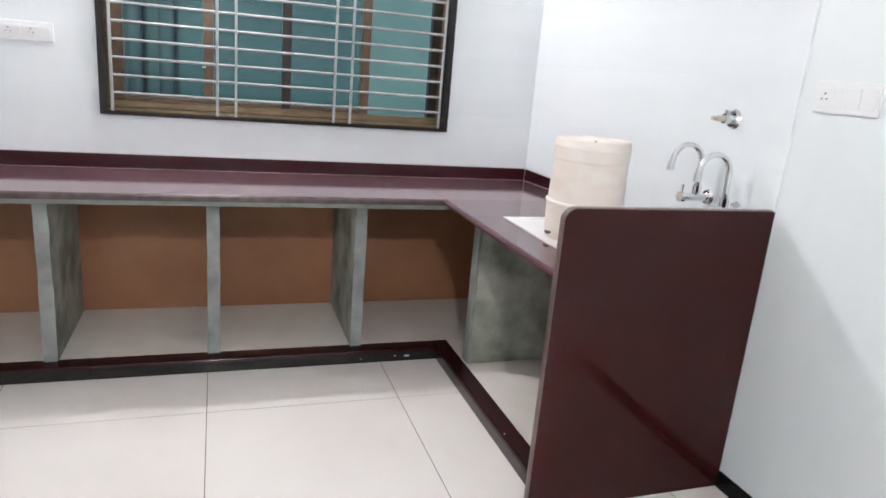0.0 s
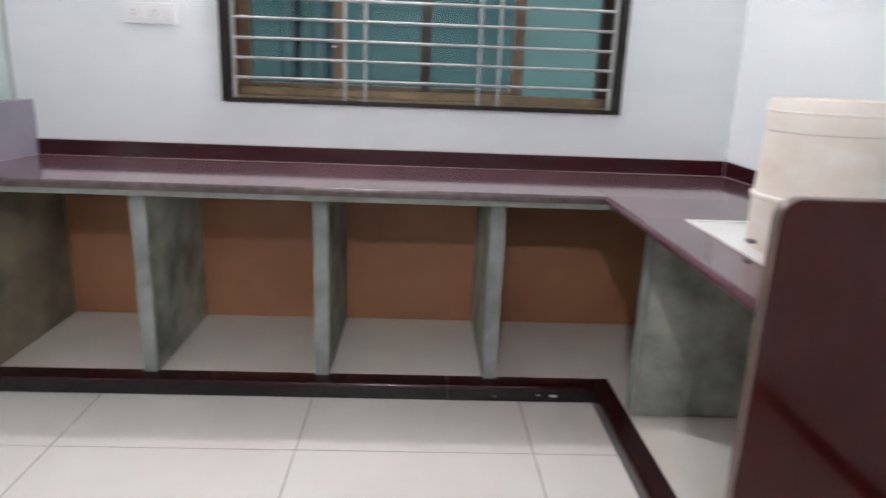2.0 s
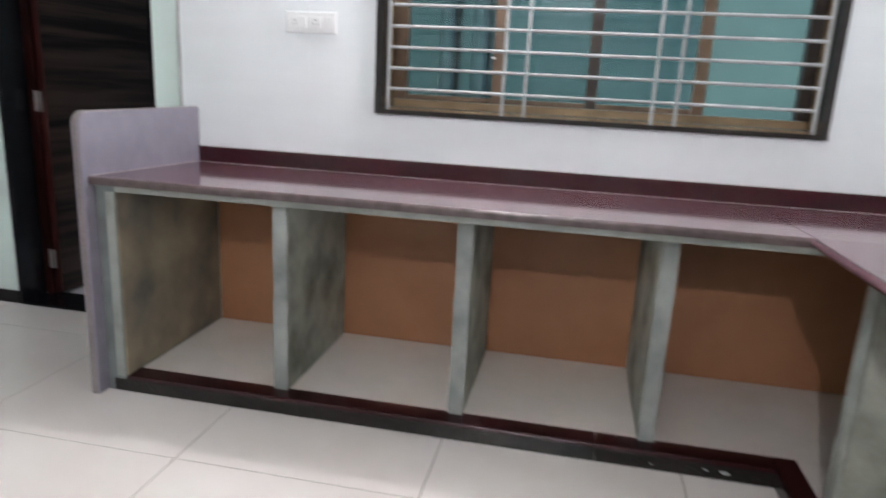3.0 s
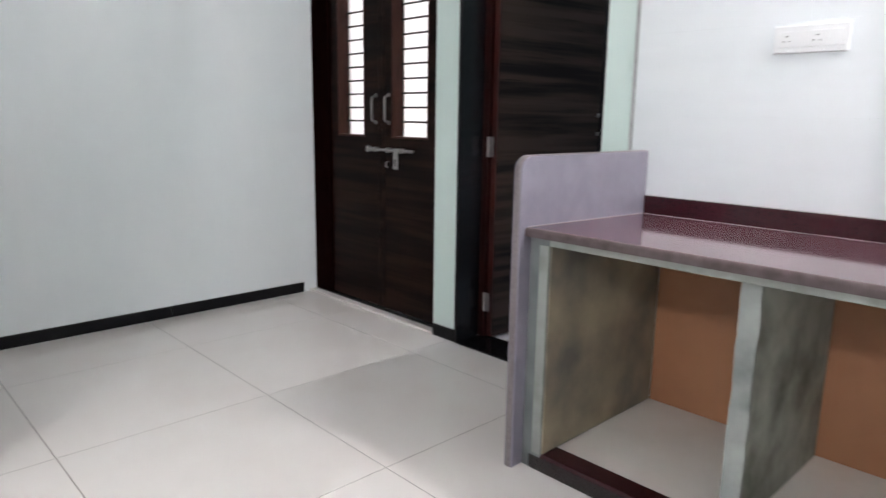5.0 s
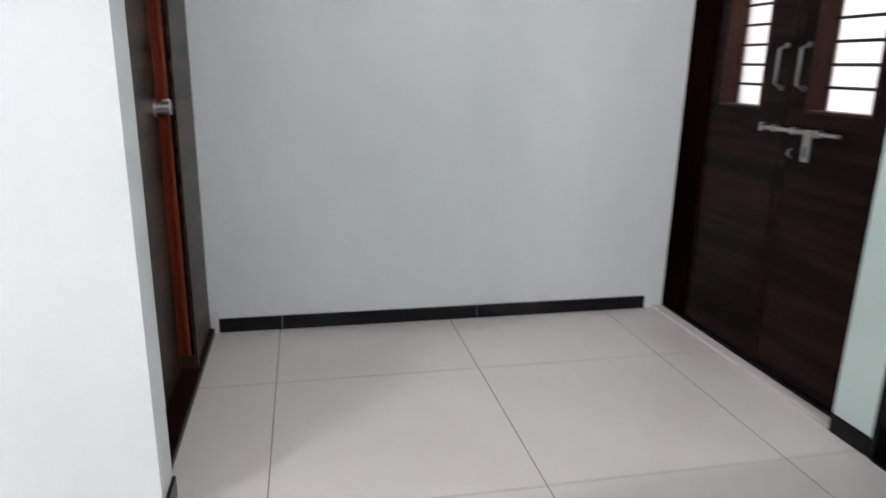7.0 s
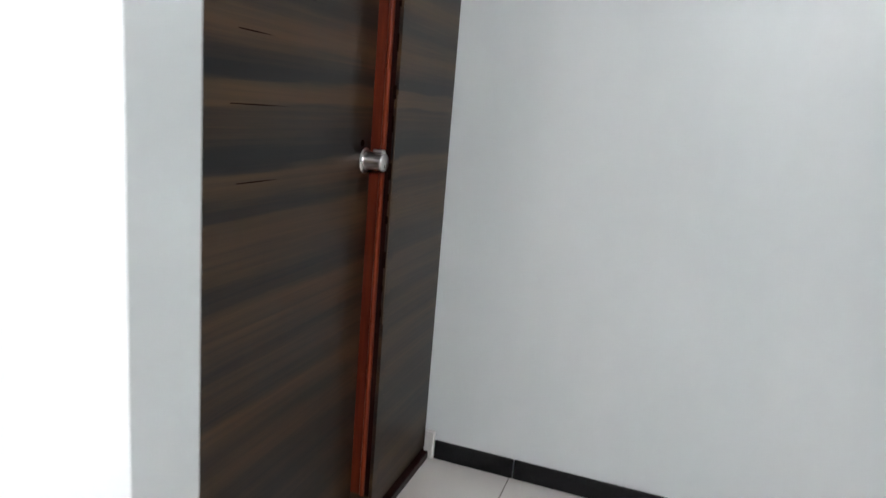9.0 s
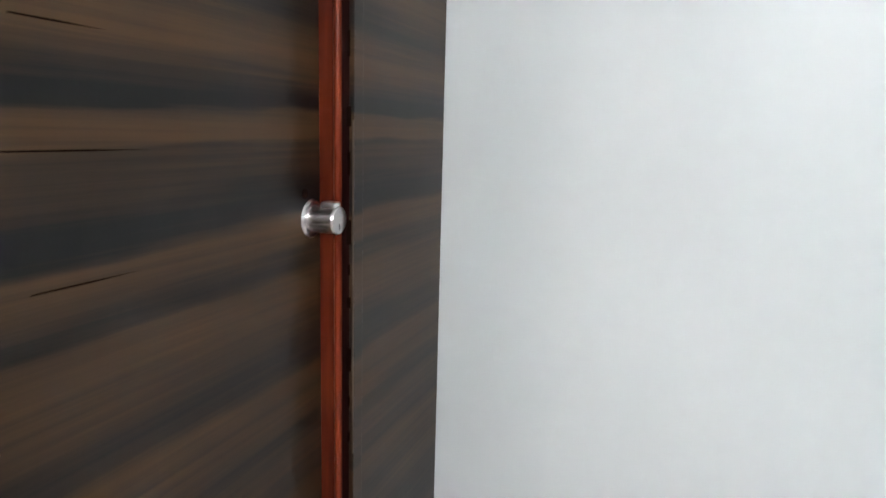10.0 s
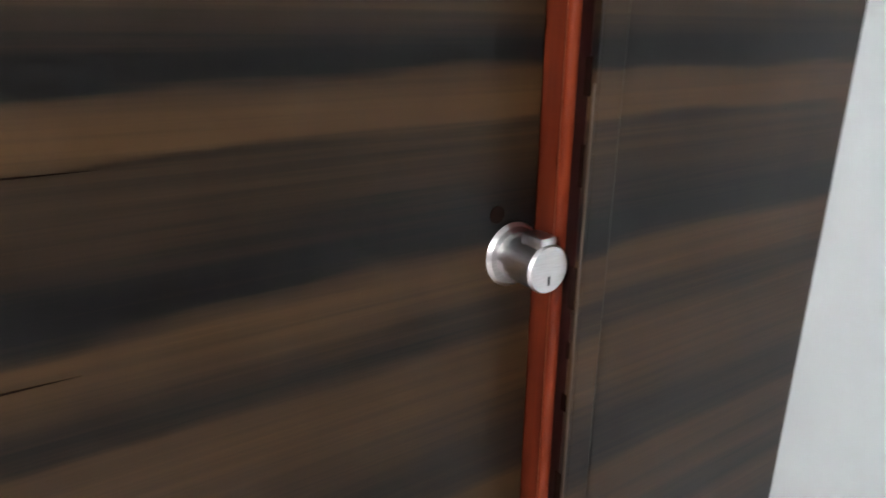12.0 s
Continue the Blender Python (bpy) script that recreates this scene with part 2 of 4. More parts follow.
MAHOGANY = material("polished mahogany, lit side", (0.135, 0.019, 0.007), 0.28, spec=0.25, second=(0.225, 0.037, 0.012), scale=10, stretch=(6, 6, 0.6), detail=6)
DARKRED = material("dark red wood", (0.009, 0.0022, 0.0020), 0.35, spec=0.1, second=(0.020, 0.0045, 0.0038), scale=10, stretch=(6, 6, 0.6), detail=6)
STEEL = material("brushed steel", (0.62, 0.60, 0.60), 0.28, 1.0, second=(0.70, 0.68, 0.68), scale=80, stretch=(1, 1, 8))
STEEL_DULL = material("dulled steel", (0.36, 0.345, 0.34), 0.38, 1.0, second=(0.44, 0.42, 0.415), scale=80, stretch=(1, 1, 8))
STEEL_DARK = material("tarnished steel", (0.15, 0.15, 0.145), 0.45, 1.0, second=(0.20, 0.195, 0.19), scale=80)
CHROME = material("chrome", (0.75, 0.76, 0.78), 0.06, 1.0)
GRILLE = material("grey painted grille steel", (0.29, 0.305, 0.305), 0.6, 0.0, second=(0.35, 0.36, 0.36), scale=20)
ALU = material("brown anodised aluminium", (0.10, 0.065, 0.043), 0.35, 0.4, second=(0.15, 0.095, 0.058), scale=12)
ALU_GOLD = material("golden anodised aluminium", (0.20, 0.138, 0.080), 0.28, 0.4, second=(0.28, 0.195, 0.112), scale=9, stretch=(1, 1, 3))
ALU_DARK = material("dark brown anodised aluminium", (0.022, 0.015, 0.012), 0.35, 0.3, second=(0.035, 0.024, 0.018), scale=12)
PIPE = material("dull teal painted pipe", (0.030, 0.062, 0.063), 0.6, second=(0.042, 0.080, 0.082), scale=5)
TRIM = material("grey tile trim", (0.36, 0.38, 0.38), 0.5, second=(0.44, 0.46, 0.46), scale=30)
SILLSTONE = material("brown sill stone", (0.205, 0.145, 0.085), 0.14, second=(0.29, 0.208, 0.122), scale=30, detail=8)
PLASTIC = material("white plastic", (0.80, 0.815, 0.82), 0.35, second=(0.78, 0.795, 0.80), scale=20)
DARK = material("dark slot", (0.02, 0.02, 0.02), 0.6)
BUCKET = material("cream plastic", (0.80, 0.70, 0.62), 0.45, second=(0.88, 0.82, 0.76), scale=7, stretch=(1, 1, 2), detail=9, bump=0.1, bump_scale=12)
BEIGE = material("pale beige plastic", (0.50, 0.47, 0.38), 0.4)
CERAMIC = material("white ceramic", (0.78, 0.77, 0.76), 0.15, second=(0.74, 0.73, 0.71), scale=8)
TEAL = material("teal exterior plaster", (0.029, 0.070, 0.069), 0.8, second=(0.037, 0.084, 0.081), scale=2, bump=0.1)
CREAM = material("pinkish exterior plaster", (0.46, 0.41, 0.388), 0.8, second=(0.50, 0.45, 0.428), scale=2, bump=0.1)
CONCRETE = material("exterior concrete", (0.30, 0.30, 0.29), 0.9, second=(0.36, 0.36, 0.35), scale=3, bump=0.2)
CRACK = material("dark wood crack", (0.010, 0.0048, 0.0034), 0.9, spec=0.0, second=(0.015, 0.007, 0.005), scale=60)
TINTED = glazing("teal tinted glass", (0.42, 0.58, 0.62))
FROSTED = glazing("frosted glass", (0.95, 0.95, 0.95), 0.35)
TUBE = glow("lamp diffuser north", (1.0, 0.955, 0.985), LAMP_NORTH)
TUBE_S = glow("lamp diffuser south", (1.0, 0.955, 0.985), LAMP_SOUTH)


# ---- mesh helpers ----
def box(bm, x0, x1, y0, y1, z0, z1, bevel=0.0, segments=2):
    got = bmesh.ops.create_cube(bm, size=1.0, matrix=Matrix.LocRotScale(((x0 + x1) / 2, (y0 + y1) / 2, (z0 + z1) / 2), None, (x1 - x0, y1 - y0, z1 - z0)))
    if bevel:
        edges = list({e for v in got["verts"] for e in v.link_edges})
        bmesh.ops.bevel(bm, geom=edges, offset=bevel, segments=segments, profile=0.5, affect="EDGES")
    return bm


def block(x0, x1, y0, y1, z0, z1, bevel=0.0, segments=2):
    return box(bmesh.new(), x0, x1, y0, y1, z0, z1, bevel, segments)


def rod(bm, a, b, r, sides=12, r2=None):
    a, b = Vector(a), Vector(b)
    q = (b - a).to_track_quat("Z", "Y")
    bmesh.ops.create_cone(bm, cap_ends=True, segments=sides, radius1=r, radius2=r if r2 is None else r2, depth=(b - a).length,
                          matrix=Matrix.LocRotScale((a + b) / 2, q, None))
    return bm


def tube(bm, points, r, sides=12):
    """A round pipe along points."""
    pts = [Vector(p) for p in points]
    rings, side = [], None
    for i, p in enumerate(pts):
        d = (pts[min(i + 1, len(pts) - 1)] - pts[max(i - 1, 0)]).normalized()
        if side is None:
            side = d.orthogonal().normalized()
        side = (side - d * side.dot(d)).normalized()
        up = d.cross(side)
        rings.append([bm.verts.new(p + r * (math.cos(k * 2 * math.pi / sides) * side + math.sin(k * 2 * math.pi / sides) * up)) for k in range(sides)])
    for a, b in zip(rings, rings[1:]):
        for k in range(sides):
            bm.faces.new((a[k], a[(k + 1) % sides], b[(k + 1) % sides], b[k]))
    bm.faces.new(rings[0][::-1])
    bm.faces.new(rings[-1])
    return bm


def lathe(bm, profile, centre, sides=40):
    """Turns (radius, height) pairs round the upright axis through centre."""
    rings = []
    for r, z in profile:
        rings.append([bm.verts.new((centre[0] + r * math.cos(k * 2 * math.pi / sides), centre[1] + r * math.sin(k * 2 * math.pi / sides), centre[2] + z)) for k in range(sides)])
    for a, b in zip(rings, rings[1:]):
        for k in range(sides):
            bm.faces.new((a[k], a[(k + 1) % sides], b[(k + 1) % sides], b[k]))
    bm.faces.new(rings[0][::-1])
    bm.faces.new(rings[-1])
    return bm


def outline(bm, pts, axis, lo, hi, bevel=0.0):
    """A flat shape of (a, b) points pushed from lo to hi along the axis 'x' or 'y'."""
    def at(a, b, c):
        return (c, a, b) if axis == "x" else (a, c, b)
    low = [bm.verts.new(at(a, b, lo)) for a, b in pts]
    high = [bm.verts.new(at(a, b, hi)) for a, b in pts]
    bm.faces.new(low)
    bm.faces.new(high[::-1])
    n = len(pts)
    for i in range(n):
        bm.faces.new((low[i], high[i], high[(i + 1) % n], low[(i + 1) % n]))
    bmesh.ops.recalc_face_normals(bm, faces=bm.faces)
    if bevel:
        rim = [e for e in bm.edges if len({round(v.co.x if axis == "x" else v.co.y, 5) for v in e.verts}) == 1]
        bmesh.ops.bevel(bm, geom=rim, offset=bevel, segments=2, profile=0.5, affect="EDGES")
    return bm


def top_of(ob):
    while ob.parent:
        ob = ob.parent
    return ob


def mesh_of(name, bm, mat, smooth=False):
    bmesh.ops.recalc_face_normals(bm, faces=bm.faces)
    me = bpy.data.meshes.new(name)
    bm.to_mesh(me)
    bm.free()
    me.materials.append(mat)
    if smooth:
        for p in me.polygons:
            p.use_smooth = True
        me.set_sharp_from_angle(angle=radians(35))
    return me


def part(name, bm, mat, parent, label="", smooth=False):
    bmesh.ops.translate(bm, verts=bm.verts, vec=-top_of(parent).location)
    ob = new(name, mesh_of(name, bm, mat, smooth))
    ob.parent = parent
    return tagged(ob, label)


def thing(name, base, label, category, group="", kind=""):
    ob = new(name)
    ob.location = base
    ob.empty_display_size = 0.1
    return tagged(ob, label, category, group, kind)


def solid(name, bm, mat, label, category, kind="", group="", smooth=False):
    return tagged(new(name, mesh_of(name, bm, mat, smooth)), label, category, group, kind)


def cut(rect, holes):
    """Splits rect (a0, a1, b0, b1) into rectangles that leave the holes free."""
    left = [rect]
    for h0, h1, g0, g1 in holes:
        rest = []
        for a0, a1, b0, b1 in left:
            if h0 >= a1 or h1 <= a0 or g0 >= b1 or g1 <= b0:
                rest.append((a0, a1, b0, b1))
                continue
            if a0 < h0:
                rest.append((a0, h0, b0, b1))
            if h1 < a1:
                rest.append((h1, a1, b0, b1))
            m0, m1 = max(a0, h0), min(a1, h1)
            if b0 < g0:
                rest.append((m0, m1, b0, g0))
            if g1 < b1:
                rest.append((m0, m1, g1, b1))
        left = rest
    return left


# ---- plan ----
XW, XE, XP = -2.854, 2.705, -1.508       # west wall, east wall, the kitchen's west wall
YN, YD, YS, YB = 3.828, 1.700, -0.96, 4.05   # north wall, alcove's south wall, south wall, back of the north wall
ZC = 2.75
WX0, WX1, WZ0, WZ1 = 0.428, 2.170, 1.075, 2.15   # window opening
DX0, DX1 = -2.868, -1.632                 # double door opening
SX0, SX1 = -1.462, -0.635                # single door opening
AX0, AX1 = -2.853, -1.645                # alcove door opening
HD = 2.06                                # height of the doors

# ---- setting ----
bm = bmesh.new()
for a0, a1, b0, b1 in cut((XW - 0.2, XE + 0.2, -0.1, ZC), [(WX0, WX1, WZ0, WZ1), (DX0, DX1, -0.1, HD), (SX0, SX1, -0.1, HD)]):
    box(bm, a0, a1, YN, YB, b0, b1)
wall_north = solid("wall_north", bm, PAINT_GREEN, "pale green painted wall with window and doors", "wall", "structure")
wall_east = solid("wall_east", block(XE, XE + 0.2, YS - 0.2, YN, -0.1, ZC), PAINT, "white painted kitchen wall", "wall", "structure")
wall_south = solid("wall_south", block(AX1, XE, YS - 0.2, YS, -0.1, ZC), PAINT, "white painted wall behind the walk", "wall", "structure")
wall_west = solid("wall_west", block(XW - 0.2, XW, 1.30, 3.879, -0.1, ZC), PAINT, "pale grey-white painted wall of the passage", "wall", "structure")
wall_kitchen = solid("wall_kitchen_west", block(AX1, XP, YS, YD, -0.1, ZC), PAINT, "white painted pier wall beside the passage", "wall", "structure")
wall_alcove = solid("wall_alcove", block(AX0, AX1, 1.46, YD, HD, ZC), PAINT, "white painted wall above the door", "wall", "structure")
solid("wall_alcove_back", block(XW, AX1, 1.40, 1.46, -0.1, ZC), PAINT, "plain wall closing the doorway behind", "wall", "structure")
solid("ceiling", block(XW - 0.2, XE + 0.2, YS - 0.2, YB, ZC, ZC + 0.12), CEIL, "plain white ceiling", "ceiling", "structure")
floor = solid("floor", block(XW - 0.2, XE + 0.2, YS - 0.2, YB + 0.9, -0.14, -0.0012), FLOOR_GROUT, "cream polished floor tiles with thin grey joints", "floor", "structure")
solid("ground", block(-40, 40, -40, 60, -0.5, -0.16), CONCRETE, "plain concrete ground outside", "ground", "structure")
solid("backdrop", block(-0.5, 5.0, 5.35, 5.5, -0.2, 3.4), TEAL, "teal plastered wall outside the window", "exterior wall", "structure")
solid("backdrop", block(-14.0, -0.5, 5.35, 5.5, -0.2, 3.4), CREAM, "pale plastered wall outside the glazed doors", "exterior wall", "structure")


solid("wall_utility", block(-1.57, -1.468, YB + 0.002, 5.348, -0.1, 2.55), PAINT_GREEN, "pale green wall of the utility space behind the open door", "wall", "structure")
# unseen roof, added to keep sky and sun off the green wall
solid("ceiling", block(-1.57, -0.30, YB + 0.002, 5.348, 2.552, 2.66), CEIL, "unseen roof added to shade the space behind the open door", "ceiling", "structure")


def make_pipe(x, y):
    p = thing("drain_pipe", (x, y, -0.16), "grey plastic drain pipe on the outside wall", "pipe")
    part("pipe", rod(bmesh.new(), (x, y, -0.16), (x, y, 3.3), 0.050, 20), PIPE, p, smooth=True)
    for z in (0.6, 2.0):
        part("clamp", rod(bmesh.new(), (x, y, z), (x, y, z + 0.05), 0.057, 20), ALU_DARK, p, smooth=True)


make_pipe(0.42, 5.28)
make_pipe(0.62, 5.28)


# ---- window ----
def make_window():
    w = thing("window_1", ((WX0 + WX1) / 2, YN, WZ0), "brown sliding window with steel grille in black granite frame", "window", kind="structure")
    fw = 0.042
    fr = part("window_frame", block(WX0 - 0.018, WX0 + 0.014, 3.798, 3.86, WZ0 - 0.005, WZ1), SURROUND, w, "black granite surround")
    part("window_frame", block(WX1 - 0.022, WX1 + 0.006, 3.798, 3.86, WZ0 - 0.005, WZ1), SURROUND, w)
    part("window_frame", block(WX0 + 0.014, WX1 - 0.022, 3.798, 3.86, WZ0 - 0.005, WZ0 + 0.013), SURROUND, w)
    part("window_frame", block(WX0 + 0.014, WX1 - 0.022, 3.798, 3.86, WZ1 - fw, WZ1), SURROUND, w)
    part("window_sill", block(WX0, WX1, 3.862, YB, WZ0 - 0.002, WZ0 + 0.022, 0.003), SILLSTONE, w, "brown stone sill")
    for x0, x1 in ((WX0, WX0 + 0.012), (WX1 - 0.02, WX1)):
        part("reveal", block(x0, x1, 3.862, YB, WZ0 + 0.024, WZ1), SILLSTONE, w)
    g = part("grille_frame", block(0.4575, 0.4715, 3.806, 3.818, WZ0 + 0.013, WZ1 - fw, 0.002), GRILLE, w, "grey painted steel grille")
    part("grille_frame", block(2.118, 2.130, 3.806, 3.818, WZ0 + 0.013, WZ1 - fw, 0.002), GRILLE, w)
    for x in (0.946, 1.035, 1.534, 1.622):
        part("grille_bar", block(x - 0.007, x + 0.007, 3.806, 3.812, WZ0 + 0.013, WZ1 - fw, 0.0015), GRILLE, w)
    z = 1.1745
    while z < WZ1 - 0.06:
        part("grille_bar", rod(bmesh.new(), (0.4715, 3.8165, z), (2.118, 3.8165, z), 0.0066, 10), GRILLE, w, smooth=True)
        z += 0.0832
    # aluminium tracks and sashes
    ya, yb = 3.955, 4.005
    part("track", block(WX0 + 0.022, WX1 - 0.022, ya, yb, WZ0 + 0.024, WZ0 + 0.056, 0.002), ALU_GOLD, w, "golden-brown aluminium track")
    part("track", block(WX0 + 0.022, WX1 - 0.022, ya, yb, WZ1 - 0.03, WZ1), ALU, w)
    for x0, x1 in ((WX0 + 0.014, 0.505), (2.098, WX1 - 0.022)):
        part("stile", block(x0, x1, ya, yb, WZ0 + 0.058, WZ1 - 0.032, 0.002), ALU_DARK if x0 > 2 else ALU, w)
    for x0, x1, m in ((0.879, 0.928, ALU), (1.275, 1.322, ALU_DARK), (1.700, 1.750, ALU)):
        part("stile", block(x0, x1, ya + 0.006, yb - 0.006, WZ0 + 0.058, WZ1 - 0.032, 0.002), m, w)
    part("latch", block(0.872, 0.890, ya - 0.004, ya + 0.0055, 1.317, 1.325, 0.002), STEEL, w, "small steel sash latch")
    for x0, x1 in ((0.507, 0.877), (0.930, 1.273), (1.324, 1.698)):
        part("rail", block(x0, x1, ya + 0.008, yb - 0.008, WZ0 + 0.058, WZ0 + 0.078, 0.002), ALU, w)
        p = part("pane", block(x0, x1, 3.976, 3.981, WZ0 + 0.080, WZ1 - 0.034), TINTED, w, "teal tinted glass pane")
        p.visible_shadow = False


make_window()


# ---- doors ----
def d_handle(x, y, z0, z1, parent, out=-1, wide=0.0075):
    h = part("handle", block(x - wide, x + wide, y + out * 0.038, y + out * 0.029, z0 + 0.012, z1 - 0.012, 0.004), STEEL_DULL, parent, "brushed steel pull handle", True)
    for z in (z0, z1):
        b = rod(bmesh.new(), (x, y, z), (x, y + out * 0.006, z), 0.0105, 16)
        part("rose", rod(b, (x, y + out * 0.006, z), (x, y + out * 0.034, z + (0.014 if z == z0 else -0.014)), 0.006, 10), STEEL_DULL, h, smooth=True)


def make_double_door():
    y0, y1 = 3.90, 3.945
    d = thing("door_1", ((DX0 + DX1) / 2, y0, 0), "closed dark brown double door with barred glass panels", "door", kind="structure")
    fw, LX = 0.05, -2.675             # right post's width, inner edge of the broad left post
    for x0, x1 in ((DX0, LX), (DX1 - fw, DX1)):
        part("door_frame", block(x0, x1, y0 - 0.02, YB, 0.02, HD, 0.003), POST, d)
    part("door_frame", block(LX, DX1 - fw, y0 - 0.02, YB, HD - fw, HD, 0.003), DARKRED, d)
    mid = -2.165
    for x0, x1, g0, g1 in ((LX + 0.002, mid - 0.001, -2.597, -2.325), (mid + 0.001, DX1 - fw - 0.002, -2.072, -1.765)):
        bm = bmesh.new()
        for a0, a1, b0, b1 in cut((x0, x1, 0.026, HD - fw - 0.003), [(g0, g1, 1.04, 1.86)]):
            box(bm, a0, a1, y0, y1, b0, b1)
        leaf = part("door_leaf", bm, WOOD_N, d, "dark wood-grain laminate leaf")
        for a0, a1, b0, b1 in ((g0, g0 + 0.010, 1.04, 1.86), (g1 - 0.010, g1, 1.04, 1.86), (g0 + 0.010, g1 - 0.010, 1.04, 1.05), (g0 + 0.010, g1 - 0.010, 1.85, 1.86)):
            part("bead", block(a0, a1, y0 - 0.004, 3.986, b0, b1, 0.002), BEAD, leaf)
        pane = part("glass_pane", block(g0 + 0.010, g1 - 0.010, 3.975, 3.981, 1.05, 1.85), FROSTED, leaf, "bright frosted glass")
        pane.visible_shadow = False
        z = 1.132
        while z < 1.84:
            part("bar", rod(bmesh.new(), (g0 + 0.01, 3.962, z), (g1 - 0.01, 3.962, z), 0.0058, 8), DARK, leaf, "thin black steel bar")
            z += 0.0797
        part("edge_strip", block(mid - 0.0015 - 0.03 if x0 < mid - 0.1 else mid + 0.002, mid - 0.002 if x0 < mid - 0.1 else mid + 0.032, y0 - 0.0025, y0 - 0.0004, 0.03, HD - 0.06, 0.002), WOOD_N, leaf)
    d_handle(-2.216, y0, 1.125, 1.28, d)
    d_handle(-2.098, y0, 1.125, 1.28, d)
    # sliding bolt with its hasp
    b = part("bolt", rod(bmesh.new(), (-2.255, y0 - 0.02, 0.972), (-1.868, y0 - 0.02, 0.972), 0.008, 12), STEEL_DULL, d, "steel sliding bolt", True)
    for x in (-2.20, -2.09, -1.97):
        part("staple", block(x - 0.012, x + 0.012, y0 - 0.03, y0, 0.958, 0.986, 0.004), STEEL_DULL, b)
    bm = block(-2.024, -1.982, y0 - 0.034, y0 - 0.028, 0.868, 0.985, 0.004)
    part("hasp", bm, STEEL_DULL, b)
    part("slot", block(-2.008, -1.998, y0 - 0.0355, y0 - 0.0335, 0.885, 0.925), DARK, b)
    part("staple", block(-2.285, -2.262, y0 - 0.028, y0, 0.955, 0.990, 0.005), STEEL_DULL, b)
    bm = bmesh.new()
    tube(bm, [(-2.105, y0 - 0.004, 0.905), (-2.105, y0 - 0.018, 0.90), (-2.105, y0 - 0.02, 0.88), (-2.105, y0 - 0.004, 0.872)], 0.004, 8)
    part("padlock_loop", bm, STEEL_DULL, b, smooth=True)
    part("threshold", block(DX0 + 0.002, DX1 - 0.002, 3.825, y0 - 0.022, -0.003, 0.012, 0.003), FLOOR, d, "white tiled threshold strip")
    part("threshold", block(DX0 + 0.002, DX1 - 0.002, y0 - 0.020, YB, -0.003, 0.019), BLACK, d)


def make_single_door():
    """The leaf is swung open into the yard behind, its red hinge edge towards the room."""
    d = thing("door_2", ((SX0 + SX1) / 2, 4.0, 0), "open dark brown laminate door in black granite reveal", "door", kind="structure")
    part("granite_jamb", block(SX0 + 0.001, SX0 + 0.020, YN - 0.010, 3.982, -0.002, HD - 0.02, 0.002), BLACK, d, "black granite jamb lining")
    part("granite_jamb", block(SX1 - 0.020, SX1 - 0.001, YN + 0.002, 3.982, -0.002, HD - 0.02, 0.002), BLACK, d)
    part("granite_sill", block(SX0 + 0.021, SX1 - 0.021, YN - 0.014, 4.030, -0.003, 0.008, 0.002), BLACK, d, "black granite sill")
    for x0, x1 in ((SX0 + 0.002, SX0 + 0.055), (SX1 - 0.045, SX1 - 0.002)):
        part("door_frame", block(x0, x1, 3.984, YB, 0.009, HD - 0.046, 0.003), DARKRED, d, "dark red polished frame")
    part("door_frame", block(SX0 + 0.002, SX1 - 0.002, 3.984, YB, HD - 0.045, HD, 0.003), DARKRED, d)
    hx, hy, long, thick = -1.396, 4.000, 0.825, 0.036
    turn = Matrix.Translation((hx, hy, 0)) @ Matrix.Rotation(radians(84), 4, "Z")

    def swung(bm):
        bmesh.ops.transform(bm, matrix=turn, verts=bm.verts)
        return bm
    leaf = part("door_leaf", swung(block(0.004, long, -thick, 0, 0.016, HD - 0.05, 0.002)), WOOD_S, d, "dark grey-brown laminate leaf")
    part("leaf_edge", swung(block(0.0, 0.0036, -thick + 0.001, -0.001, 0.017, HD - 0.051, 0.001)), REDWOOD, leaf, "dull red painted leaf edge")
    for z in (0.205, 1.018, 1.80):
        h = part("hinge", block(SX0 + 0.050, SX0 + 0.094, 3.9795, 3.9835, z - 0.05, z + 0.05, 0.001), STEEL_DULL, d, "steel butt hinge")
        part("knuckle", rod(bmesh.new(), (SX0 + 0.062, 3.979, z - 0.05), (SX0 + 0.062, 3.979, z + 0.05), 0.006, 10), STEEL_DULL, h, smooth=True)
    bm = block(long - 0.062, long - 0.052, -thick - 0.038, -thick - 0.029, 1.094, 1.172, 0.004)
    h = part("handle", swung(bm), STEEL_DULL, leaf, "dulled steel pull handle", True)
    for z, dz in ((1.082, 0.014), (1.184, -0.014)):
        bm = rod(bmesh.new(), (long - 0.057, -thick, z), (long - 0.057, -thick - 0.006, z), 0.0105, 16)
        rod(bm, (long - 0.057, -thick - 0.006, z), (long - 0.057, -thick - 0.034, z + dz), 0.006, 10)
        part("rose", swung(bm), STEEL_DULL, h, smooth=True)


